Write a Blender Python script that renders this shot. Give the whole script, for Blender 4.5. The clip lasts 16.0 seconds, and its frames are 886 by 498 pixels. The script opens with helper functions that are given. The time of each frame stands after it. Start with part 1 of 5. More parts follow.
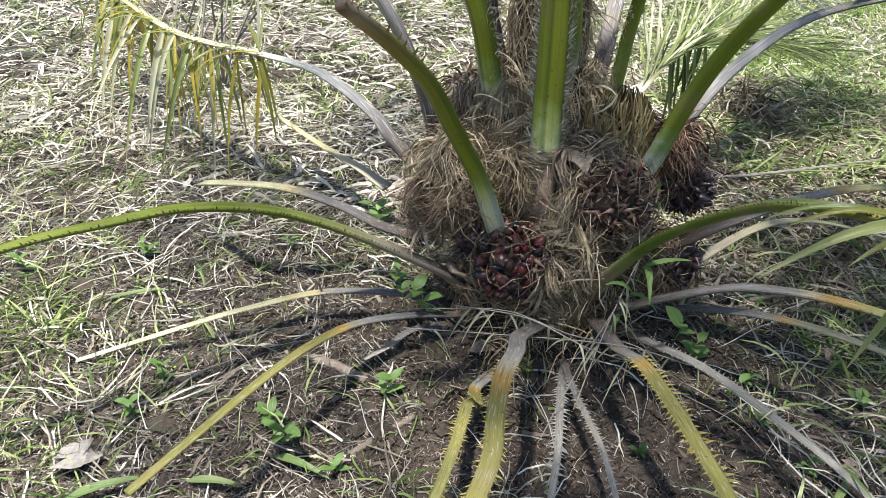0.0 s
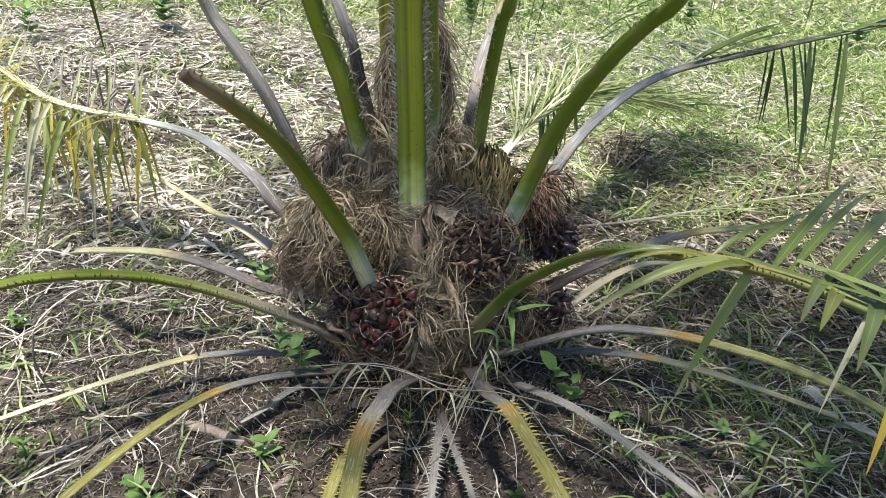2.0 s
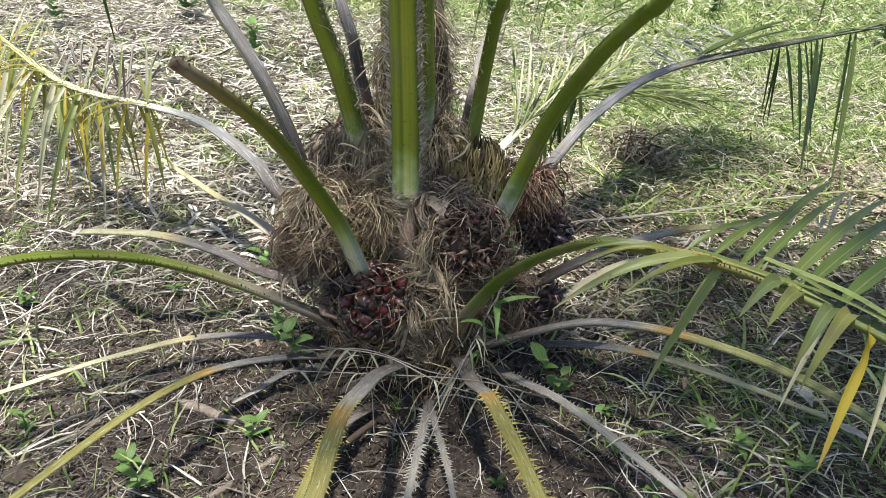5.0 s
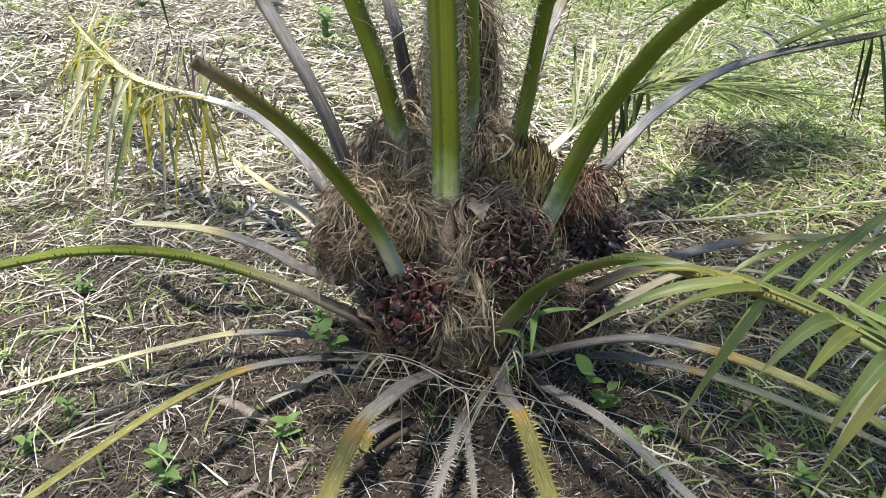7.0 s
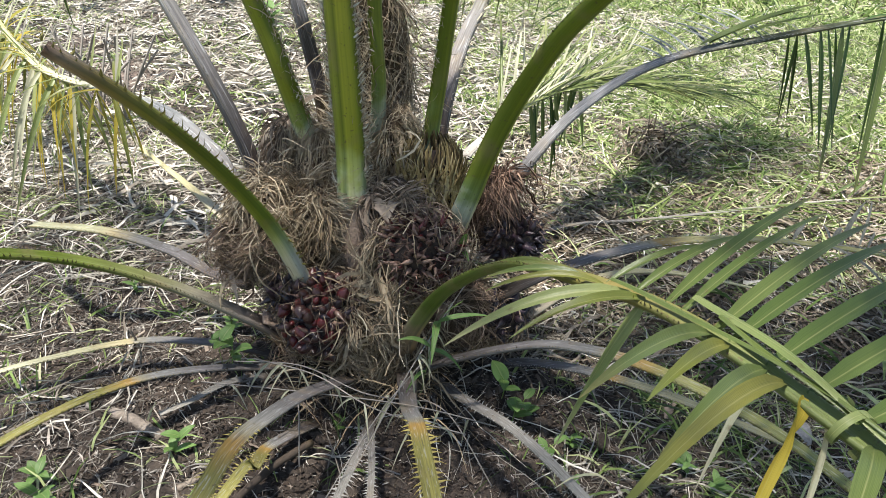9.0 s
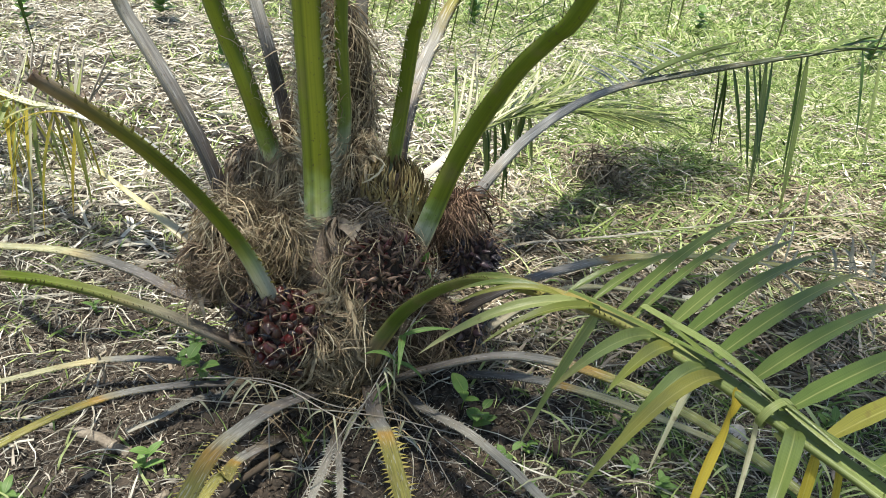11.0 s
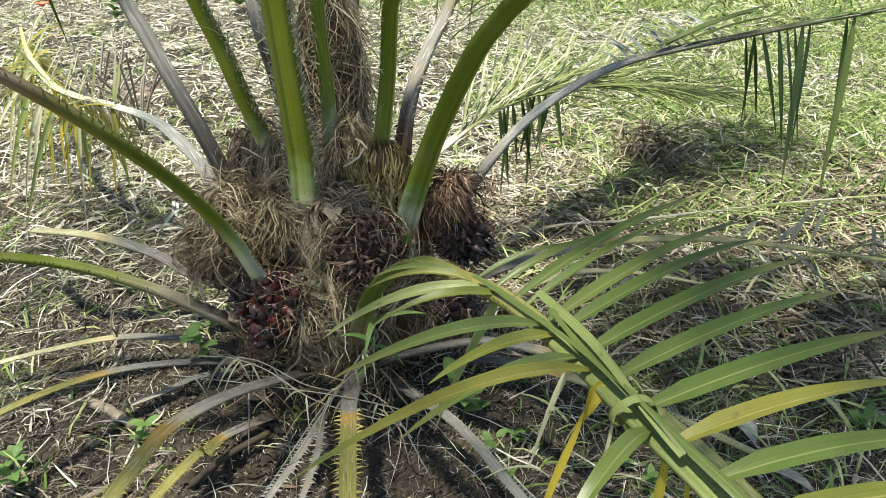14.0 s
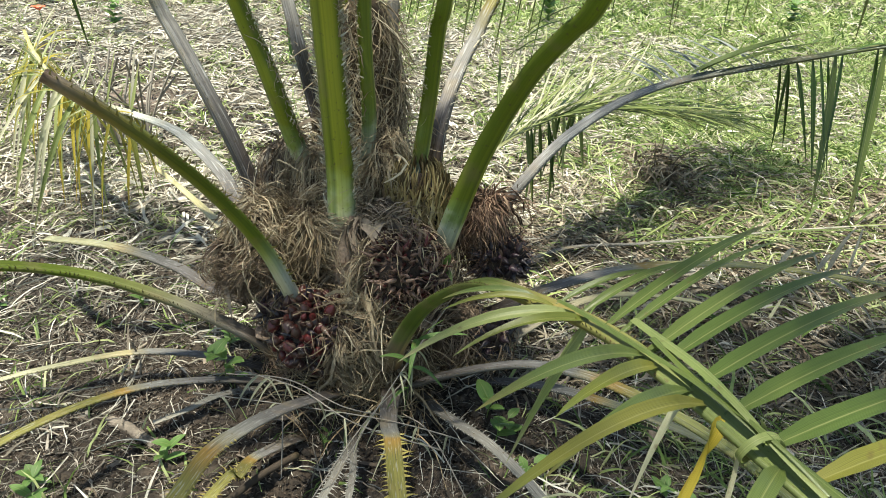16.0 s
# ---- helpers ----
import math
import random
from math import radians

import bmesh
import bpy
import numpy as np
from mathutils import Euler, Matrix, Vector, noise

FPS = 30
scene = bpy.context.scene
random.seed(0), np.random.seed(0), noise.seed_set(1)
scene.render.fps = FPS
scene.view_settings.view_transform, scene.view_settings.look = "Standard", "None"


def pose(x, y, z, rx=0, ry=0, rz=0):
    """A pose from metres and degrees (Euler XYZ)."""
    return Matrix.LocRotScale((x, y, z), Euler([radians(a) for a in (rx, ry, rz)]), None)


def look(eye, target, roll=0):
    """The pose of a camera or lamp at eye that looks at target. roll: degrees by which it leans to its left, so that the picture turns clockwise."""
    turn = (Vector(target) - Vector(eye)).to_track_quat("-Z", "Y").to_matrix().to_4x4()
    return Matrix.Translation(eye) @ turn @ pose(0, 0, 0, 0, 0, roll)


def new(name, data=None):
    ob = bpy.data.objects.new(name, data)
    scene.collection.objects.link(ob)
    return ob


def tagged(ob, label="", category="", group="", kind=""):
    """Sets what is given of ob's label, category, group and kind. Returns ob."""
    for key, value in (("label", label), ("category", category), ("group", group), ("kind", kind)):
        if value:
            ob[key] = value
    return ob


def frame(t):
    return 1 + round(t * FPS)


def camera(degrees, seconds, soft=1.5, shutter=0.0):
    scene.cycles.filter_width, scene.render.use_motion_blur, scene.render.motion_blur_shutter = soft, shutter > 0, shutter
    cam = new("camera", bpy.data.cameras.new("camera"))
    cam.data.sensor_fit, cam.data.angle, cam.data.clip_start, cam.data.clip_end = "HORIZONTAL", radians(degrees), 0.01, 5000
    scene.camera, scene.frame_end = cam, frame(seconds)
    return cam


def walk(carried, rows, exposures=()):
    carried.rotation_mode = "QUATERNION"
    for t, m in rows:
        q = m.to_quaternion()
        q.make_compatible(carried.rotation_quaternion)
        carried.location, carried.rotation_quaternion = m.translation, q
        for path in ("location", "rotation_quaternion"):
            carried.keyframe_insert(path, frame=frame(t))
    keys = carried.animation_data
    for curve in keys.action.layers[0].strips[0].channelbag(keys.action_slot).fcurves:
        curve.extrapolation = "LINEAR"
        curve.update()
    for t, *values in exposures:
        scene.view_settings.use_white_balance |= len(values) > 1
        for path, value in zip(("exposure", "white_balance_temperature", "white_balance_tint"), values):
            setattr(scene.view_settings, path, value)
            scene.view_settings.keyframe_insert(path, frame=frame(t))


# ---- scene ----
cam = camera(65.4, 16.0, soft=0.6)
PATH = [
    (0, (0.083, -0.111, 1.107), (-0.008, 1.558, 0.009), 3.0),
    (0.5, (0.107, -0.109, 1.097), (0.04, 1.6, 0.06), 4.7),
    (1, (0.16, -0.136, 1.124), (0.161, 1.603, 0.136), 3.6),
    (1.5, (0.194, -0.145, 1.133), (0.254, 1.604, 0.164), 3.6),
    (2, (0.205, -0.14, 1.13), (0.314, 1.617, 0.181), 3.8),
    (2.5, (0.222, -0.138, 1.136), (0.376, 1.625, 0.205), 4.6),
    (3, (0.244, -0.14, 1.138), (0.383, 1.635, 0.227), 4.9),
    (3.5, (0.259, -0.14, 1.137), (0.384, 1.619, 0.194), 5.7),
    (4, (0.255, -0.164, 1.136), (0.356, 1.583, 0.167), 6.0),
    (4.2, (0.255, -0.171, 1.141), (0.342, 1.579, 0.176), 5.5),
    (6.3, (0.324, -0.117, 1.143), (0.251, 1.609, 0.136), 2.8),
    (6.5, (0.327, -0.108, 1.145), (0.214, 1.613, 0.133), 2.4),
    (7, (0.362, -0.077, 1.147), (0.178, 1.633, 0.127), 2.2),
    (7.5, (0.411, -0.043, 1.144), (0.237, 1.673, 0.131), 2.6),
    (8, (0.447, -0.018, 1.137), (0.304, 1.692, 0.111), 2.6),
    (8.5, (0.474, -0.007, 1.136), (0.376, 1.703, 0.104), 3.4),
    (9, (0.493, 0.003, 1.121), (0.389, 1.722, 0.104), 3.5),
    (9.5, (0.471, -0.016, 1.114), (0.437, 1.742, 0.16), 5.4),
    (9.7, (0.444, -0.042, 1.115), (0.501, 1.714, 0.159), 6.4),
    (11.8, (0.505, -0.074, 1.17), (0.507, 1.683, 0.215), 4.1),
    (12, (0.543, -0.064, 1.168), (0.416, 1.671, 0.181), 3.2),
    (12.5, (0.629, -0.052, 1.155), (0.262, 1.616, 0.115), -0.4),
    (13, (0.718, -0.046, 1.154), (0.357, 1.637, 0.135), -1.5),
    (13.5, (0.745, -0.049, 1.158), (0.485, 1.656, 0.147), -0.1),
    (14, (0.721, -0.031, 1.159), (0.472, 1.675, 0.145), 0.7),
    (14.5, (0.641, -0.012, 1.158), (0.34, 1.709, 0.183), 0.8),
    (15, (0.565, -0.031, 1.141), (0.266, 1.68, 0.149), 2.9),
    (15.5, (0.546, -0.031, 1.132), (0.306, 1.681, 0.126), 4.1),
    (16, (0.586, -0.021, 1.147), (0.395, 1.717, 0.175), 3.1),
]
walk(cam, [(t, look(eye, target, roll)) for t, eye, target, roll in PATH],
     exposures=[(0, 1.23, 6550, 8), (4.2, 1.21, 6700, 8), (9.7, 1.26, 6600, 9), (11.8, 1.27, 7150, -1), (16, 1.20, 7150, -1)])

# ---- light ----
SUN_EL, SUN_AZ = 79.0, 115.0          # degrees: height, and turn from straight ahead towards the left
world = bpy.data.worlds.new("world")
scene.world = world
world.use_nodes = True
wn = world.node_tree
sky = wn.nodes.new("ShaderNodeTexSky")
sky.sky_type = "NISHITA"
sky.sun_disc = False
sky.sun_elevation = radians(SUN_EL)
sky.sun_rotation = radians(-SUN_AZ)
wn.links.new(sky.outputs["Color"], wn.nodes["Background"].inputs["Color"])
wn.nodes["Background"].inputs["Strength"].default_value = 0.083
sun = new("sun", bpy.data.lights.new("sun", "SUN"))
sun.data.energy = 4.8
sun.data.angle = radians(3.0)
sun.data.color = (1.0, 0.965, 0.92)
_a, _e = radians(SUN_AZ), radians(SUN_EL)
SUN_DIR = Vector((-math.sin(_a) * math.cos(_e), math.cos(_a) * math.cos(_e), math.sin(_e)))
sun.matrix_world = look(SUN_DIR * 30, (0, 0, 0))

rng = np.random.default_rng(7)


# ---- materials ----
def mat_new(name, rough=0.7):
    m = bpy.data.materials.new(name)
    m.use_nodes = True
    nt = m.node_tree
    b = nt.nodes["Principled BSDF"]
    b.inputs["Roughness"].default_value = rough
    return m, nt, b


def ramp(nt, stops, src):
    r = nt.nodes.new("ShaderNodeValToRGB")
    el = r.color_ramp.elements
    while len(el) < len(stops):
        el.new(0.5)
    for e, (p, c) in zip(el, stops):
        e.position = p
        e.color = (*c, 1)
    nt.links.new(src, r.inputs["Fac"])
    return r.outputs["Color"]


def noise_out(nt, scale, detail=4, coord="Object", stretch=None):
    tc = nt.nodes.new("ShaderNodeTexCoord")
    src = tc.outputs[coord]
    if stretch:
        mp = nt.nodes.new("ShaderNodeMapping")
        mp.inputs["Scale"].default_value = stretch
        nt.links.new(src, mp.inputs["Vector"])
        src = mp.outputs["Vector"]
    n = nt.nodes.new("ShaderNodeTexNoise")
    n.inputs["Scale"].default_value = scale
    n.inputs["Detail"].default_value = detail
    nt.links.new(src, n.inputs["Vector"])
    return n.outputs["Fac"]


def mix(nt, fac, a, b, mode="MIX"):
    m = nt.nodes.new("ShaderNodeMix")
    m.data_type = "RGBA"
    m.blend_type = mode
    for sock, v in ((m.inputs["Factor"], fac), (m.inputs[6], a), (m.inputs[7], b)):
        if isinstance(v, bpy.types.NodeSocket):
            nt.links.new(v, sock)
        elif isinstance(v, (int, float)):
            sock.default_value = v
        else:
            sock.default_value = (*v, 1)
    return m.outputs[2]


def bump(nt, b, height, strength=0.3, dist=0.005):
    n = nt.nodes.new("ShaderNodeBump")
    n.inputs["Strength"].default_value = strength
    n.inputs["Distance"].default_value = dist
    nt.links.new(height, n.inputs["Height"])
    nt.links.new(n.outputs["Normal"], b.inputs["Normal"])


def island(nt):
    return nt.nodes.new("ShaderNodeNewGeometry").outputs["Random Per Island"]


def blade_mat(name, stops, rough=0.6, see=0.0, single=False):
    """Thin strips that each take a colour of their own; see: how much light passes through."""
    m, nt, b = mat_new(name, rough)
    c = ramp(nt, stops, nt.nodes.new("ShaderNodeObjectInfo").outputs["Random"] if single else island(nt))
    n = noise_out(nt, 60, 2)
    c = mix(nt, 0.55, c, ramp(nt, [(0.3, (0.45, 0.42, 0.4)), (0.7, (1, 1, 1))], n), "MULTIPLY")
    nt.links.new(c, b.inputs["Base Color"])
    b.inputs["Specular IOR Level"].default_value = 0.3
    if see:
        tr = nt.nodes.new("ShaderNodeBsdfTranslucent")
        nt.links.new(c, tr.inputs["Color"])
        ms = nt.nodes.new("ShaderNodeMixShader")
        ms.inputs["Fac"].default_value = see
        nt.links.new(b.outputs[0], ms.inputs[1])
        nt.links.new(tr.outputs[0], ms.inputs[2])
        nt.links.new(ms.outputs[0], nt.nodes["Material Output"].inputs["Surface"])
    return m


def leaf_mat(name, c0, c1, tip, see=0.35, rough=0.38):
    """A palm leaflet: two tones with veins along it and a dry tip."""
    m, nt, b = mat_new(name, rough)
    uv = nt.nodes.new("ShaderNodeUVMap")
    uv.uv_map = "UVMap"
    sep = nt.nodes.new("ShaderNodeSeparateXYZ")
    nt.links.new(uv.outputs["UV"], sep.inputs[0])
    oi = nt.nodes.new("ShaderNodeObjectInfo")
    base = ramp(nt, [(0.0, c0), (1.0, c1)], oi.outputs["Random"])
    n = noise_out(nt, 9, 4)
    base = mix(nt, ramp(nt, [(0.45, (0, 0, 0)), (0.7, (0.7, 0.7, 0.7))], n), base, c1)
    w = nt.nodes.new("ShaderNodeTexWave")
    w.inputs["Scale"].default_value = 6.0
    w.inputs["Distortion"].default_value = 0.3
    nt.links.new(uv.outputs["UV"], w.inputs["Vector"])
    base = mix(nt, 0.35, base, ramp(nt, [(0.2, (0.7, 0.72, 0.6)), (0.8, (1.1, 1.1, 1.0))], w.outputs["Fac"]), "MULTIPLY")
    grain = noise_out(nt, 1.0, 4, "UV", (34, 1.6, 1))
    base = mix(nt, 0.6, base, ramp(nt, [(0.3, (0.55, 0.6, 0.5)), (0.5, (1, 1, 1)), (0.7, (1.25, 1.2, 1.1))], grain), "MULTIPLY")
    base = mix(nt, ramp(nt, [(0.455, (0, 0, 0)), (0.49, (0.55, 0.55, 0.55)), (0.51, (0.55, 0.55, 0.55)), (0.545, (0, 0, 0))], sep.outputs["X"]), base, mix(nt, 0.5, base, (0.45, 0.42, 0.2)))
    spots = noise_out(nt, 45, 3)
    base = mix(nt, ramp(nt, [(0.66, (0, 0, 0)), (0.74, (0.55, 0.55, 0.55))], spots), base, (0.12, 0.075, 0.03))
    base = mix(nt, ramp(nt, [(0.72, (0, 0, 0)), (1.0, (1, 1, 1))], sep.outputs["Y"]), base, tip)
    nt.links.new(base, b.inputs["Base Color"])
    bump(nt, b, w.outputs["Fac"], 0.15, 0.001)
    tr = nt.nodes.new("ShaderNodeBsdfTranslucent")
    nt.links.new(base, tr.inputs["Color"])
    ms = nt.nodes.new("ShaderNodeMixShader")
    ms.inputs["Fac"].default_value = see
    nt.links.new(b.outputs[0], ms.inputs[1])
    nt.links.new(tr.outputs[0], ms.inputs[2])
    nt.links.new(ms.outputs[0], nt.nodes["Material Output"].inputs["Surface"])
    return m


def petiole_mat(name, stops, rough=0.42, stripe=0.35, shine=0.22, weathered=0.0):
    """A leaf stalk whose colour changes along its length (UV y), with lengthwise streaks, scurf and specks."""
    m, nt, b = mat_new(name, rough)
    uv = nt.nodes.new("ShaderNodeUVMap")
    uv.uv_map = "UVMap"
    sep = nt.nodes.new("ShaderNodeSeparateXYZ")
    nt.links.new(uv.outputs["UV"], sep.inputs[0])
    wob = noise_out(nt, 24, 3)
    ad = nt.nodes.new("ShaderNodeMath")
    ad.operation = "MULTIPLY_ADD"
    ad.inputs[1].default_value = 0.05
    nt.links.new(wob, ad.inputs[0])
    nt.links.new(sep.outputs["Y"], ad.inputs[2])
    sb = nt.nodes.new("ShaderNodeMath")
    sb.operation = "SUBTRACT"
    sb.inputs[1].default_value = 0.025
    nt.links.new(ad.outputs[0], sb.inputs[0])
    c = ramp(nt, stops, sb.outputs[0])
    streak = noise_out(nt, 1.0, 5, "UV", (38, 5, 1))
    if weathered:  # rubbed pale patches and dark cracks
        scuff = noise_out(nt, 1.0, 6, "UV", (26, 34, 1))
        c = mix(nt, ramp(nt, [(0.56, (0, 0, 0)), (0.66, (weathered, weathered, weathered))], scuff), c, (0.52, 0.52, 0.53))
        c = mix(nt, ramp(nt, [(0.36, (0.45, 0.45, 0.45)), (0.46, (0, 0, 0))], noise_out(nt, 1.0, 6, "UV", (50, 14, 1))), c, (0.07, 0.065, 0.06))
    c = mix(nt, stripe, c, ramp(nt, [(0.25, (0.35, 0.35, 0.3)), (0.55, (1, 1, 1)), (0.8, (1.25, 1.2, 1.1))], streak), "MULTIPLY")
    # natural pale stripes and dark midline, plus painted shading: left side lit, right darker
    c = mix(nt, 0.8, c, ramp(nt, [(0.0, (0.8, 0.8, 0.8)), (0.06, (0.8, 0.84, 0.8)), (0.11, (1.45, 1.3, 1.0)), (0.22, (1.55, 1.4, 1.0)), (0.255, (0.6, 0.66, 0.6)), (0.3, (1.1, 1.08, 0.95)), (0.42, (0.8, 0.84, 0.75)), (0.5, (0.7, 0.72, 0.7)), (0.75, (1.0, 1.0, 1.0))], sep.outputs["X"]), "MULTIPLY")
    blotch = noise_out(nt, 14, 5)
    c = mix(nt, ramp(nt, [(0.56, (0, 0, 0)), (0.72, (0.4, 0.4, 0.4))], blotch), c, (0.23, 0.17, 0.09))
    speck = noise_out(nt, 130, 2)
    c = mix(nt, ramp(nt, [(0.66, (0, 0, 0)), (0.72, (0.6, 0.6, 0.6))], speck), c, (0.1, 0.07, 0.04))
    nt.links.new(c, b.inputs["Base Color"])
    b.inputs["Specular IOR Level"].default_value = shine
    bump(nt, b, streak, 0.35, 0.002)
    return m


GREEN, LIME = (0.15, 0.18, 0.022), (0.2, 0.26, 0.03)
YEL, ORG, STRAW = (0.2, 0.183, 0.055), (0.31, 0.19, 0.055), (0.42, 0.37, 0.21)
GREY, PURP, PALE, BRN = (0.28, 0.275, 0.275), (0.15, 0.14, 0.14), (0.46, 0.49, 0.42), (0.15, 0.095, 0.055)
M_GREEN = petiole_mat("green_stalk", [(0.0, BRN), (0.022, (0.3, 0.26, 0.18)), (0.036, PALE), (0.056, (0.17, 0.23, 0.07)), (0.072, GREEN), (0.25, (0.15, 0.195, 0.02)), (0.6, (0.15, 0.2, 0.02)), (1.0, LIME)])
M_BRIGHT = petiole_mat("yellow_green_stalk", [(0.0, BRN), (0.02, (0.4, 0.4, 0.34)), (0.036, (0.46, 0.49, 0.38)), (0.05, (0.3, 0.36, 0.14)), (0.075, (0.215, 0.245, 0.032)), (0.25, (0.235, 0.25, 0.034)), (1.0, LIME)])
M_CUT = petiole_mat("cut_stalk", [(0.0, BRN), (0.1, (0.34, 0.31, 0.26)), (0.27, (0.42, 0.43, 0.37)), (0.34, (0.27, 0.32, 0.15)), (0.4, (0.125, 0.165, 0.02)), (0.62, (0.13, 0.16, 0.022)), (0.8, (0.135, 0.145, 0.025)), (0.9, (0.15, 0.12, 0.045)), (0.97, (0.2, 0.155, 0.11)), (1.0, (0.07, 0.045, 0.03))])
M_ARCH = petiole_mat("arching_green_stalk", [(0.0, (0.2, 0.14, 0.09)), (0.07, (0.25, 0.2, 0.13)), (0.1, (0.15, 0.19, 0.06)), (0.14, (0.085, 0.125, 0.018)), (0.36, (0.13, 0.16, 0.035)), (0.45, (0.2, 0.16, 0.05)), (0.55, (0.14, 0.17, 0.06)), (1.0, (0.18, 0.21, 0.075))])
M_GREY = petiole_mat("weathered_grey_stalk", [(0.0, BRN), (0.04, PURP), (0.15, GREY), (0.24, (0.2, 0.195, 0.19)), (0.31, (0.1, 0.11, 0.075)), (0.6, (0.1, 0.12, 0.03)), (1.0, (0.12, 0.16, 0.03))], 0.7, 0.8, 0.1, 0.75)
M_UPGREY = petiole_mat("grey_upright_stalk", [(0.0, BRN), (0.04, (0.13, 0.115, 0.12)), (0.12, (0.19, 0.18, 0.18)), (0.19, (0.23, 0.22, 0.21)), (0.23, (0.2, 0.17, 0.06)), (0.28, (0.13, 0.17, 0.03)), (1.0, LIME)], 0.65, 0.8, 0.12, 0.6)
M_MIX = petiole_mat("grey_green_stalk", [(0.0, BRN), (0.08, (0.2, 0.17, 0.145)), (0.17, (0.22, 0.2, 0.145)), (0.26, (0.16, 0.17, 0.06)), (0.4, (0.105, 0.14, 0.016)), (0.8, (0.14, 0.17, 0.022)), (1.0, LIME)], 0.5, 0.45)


def turned(f, far, end, dead=(0.18, 0.175, 0.165), ring=ORG):
    """A stalk that has died from its base: a shade-dark foot, grey as far as f, a ring of orange, then the colours far
    and end.
    """
    # the first two stops paint the gloom at the palm's foot into the stalk
    return petiole_mat("turning_stalk", [(0.0, (0.06, 0.045, 0.035)), (0.3 * f, (0.1, 0.085, 0.08)), (0.6 * f, PURP), (0.85 * f, dead), (0.95 * f, (0.25, 0.22, 0.15)), (f, ring), (min(f + 0.06, .97), far), (1.0, end)], 0.6, 0.6, 0.15, 0.35)


M_DRY = petiole_mat("dead_grey_stalk", [(0.0, (0.09, 0.07, 0.055)), (0.15, (0.17, 0.155, 0.14)), (0.5, (0.27, 0.255, 0.23)), (1.0, (0.35, 0.32, 0.27))], 0.75, 0.6, 0.1, 0.4)
M_STRAW = petiole_mat("bleached_dry_stalk", [(0.0, (0.3, 0.27, 0.24)), (0.4, STRAW), (1.0, (0.55, 0.5, 0.27))], 0.6, 0.45)
M_TH_Y = mat_new("yellow_thorn", 0.5)[0]
M_TH_Y.node_tree.nodes["Principled BSDF"].inputs["Base Color"].default_value = (0.33, 0.265, 0.07, 1)
M_TH_O = mat_new("olive_thorn", 0.6)[0]
M_TH_O.node_tree.nodes["Principled BSDF"].inputs["Base Color"].default_value = (0.19, 0.165, 0.04, 1)
M_TH_G = mat_new("grey_thorn", 0.7)[0]
M_TH_G.node_tree.nodes["Principled BSDF"].inputs["Base Color"].default_value = (0.33, 0.31, 0.28, 1)
M_TH_B = mat_new("brown_thorn", 0.6)[0]
M_TH_B.node_tree.nodes["Principled BSDF"].inputs["Base Color"].default_value = (0.2, 0.14, 0.05, 1)
M_TH_D = mat_new("dark_thorn", 0.6)[0]
M_TH_D.node_tree.nodes["Principled BSDF"].inputs["Base Color"].default_value = (0.09, 0.065, 0.022, 1)
M_TH_W = mat_new("pale_thorn", 0.6)[0]
M_TH_W.node_tree.nodes["Principled BSDF"].inputs["Base Color"].default_value = (0.62, 0.58, 0.45, 1)

L_GREEN = leaf_mat("green_leaflet", (0.08, 0.12, 0.03), (0.12, 0.158, 0.045), (0.19, 0.18, 0.06), 0.33, 0.33)
L_DARK = leaf_mat("dark_green_leaflet", (0.028, 0.065, 0.012), (0.05, 0.1, 0.018), (0.06, 0.1, 0.02), 0.25)
L_BLUE = leaf_mat("dead_blue_grey_leaflet", (0.16, 0.18, 0.19), (0.27, 0.29, 0.3), (0.28, 0.28, 0.27), 0.15, 0.6)
L_GREY = leaf_mat("dead_grey_leaflet", (0.16, 0.155, 0.13), (0.3, 0.285, 0.24), (0.3, 0.27, 0.22), 0.2, 0.7)
L_YEL = leaf_mat("yellow_leaflet", (0.36, 0.33, 0.06), (0.52, 0.4, 0.06), (0.45, 0.3, 0.08), 0.5)
L_OLD = leaf_mat("yellowing_leaflet", (0.13, 0.16, 0.035), (0.215, 0.2, 0.04), (0.15, 0.18, 0.05), 0.35)
L_PALE = leaf_mat("dry_pale_leaflet", (0.36, 0.36, 0.25), (0.5, 0.48, 0.36), (0.5, 0.45, 0.33), 0.25, 0.6)
L_LIME = leaf_mat("yellow_green_leaflet", (0.17, 0.22, 0.07), (0.29, 0.32, 0.13), (0.36, 0.34, 0.18), 0.35)
M_SCALE = blade_mat("pale_scale", [(0.0, (0.36, 0.3, 0.2)), (0.5, (0.55, 0.5, 0.38)), (1.0, (0.72, 0.69, 0.58))], 0.7)
L_WEED = leaf_mat("weed_leaf", (0.11, 0.2, 0.05), (0.17, 0.29, 0.08), (0.14, 0.23, 0.06), 0.35, 0.5)

M_FIB = blade_mat("brown_fibre", [(0.0, (0.081, 0.053, 0.033)), (0.3, (0.241, 0.175, 0.107)), (0.7, (0.381, 0.294, 0.184)), (1.0, (0.520, 0.433, 0.296))], 0.75)
M_FIBL = blade_mat("tan_fibre", [(0.0, (0.166, 0.118, 0.078)), (0.4, (0.364, 0.284, 0.188)), (0.75, (0.479, 0.391, 0.265)), (1.0, (0.625, 0.547, 0.405))], 0.7)
M_FIBG = blade_mat("ochre_spikelet", [(0.0, (0.084, 0.060, 0.030)), (0.4, (0.240, 0.174, 0.078)), (0.8, (0.396, 0.312, 0.138)), (1.0, (0.552, 0.456, 0.252))], 0.65, single=True)
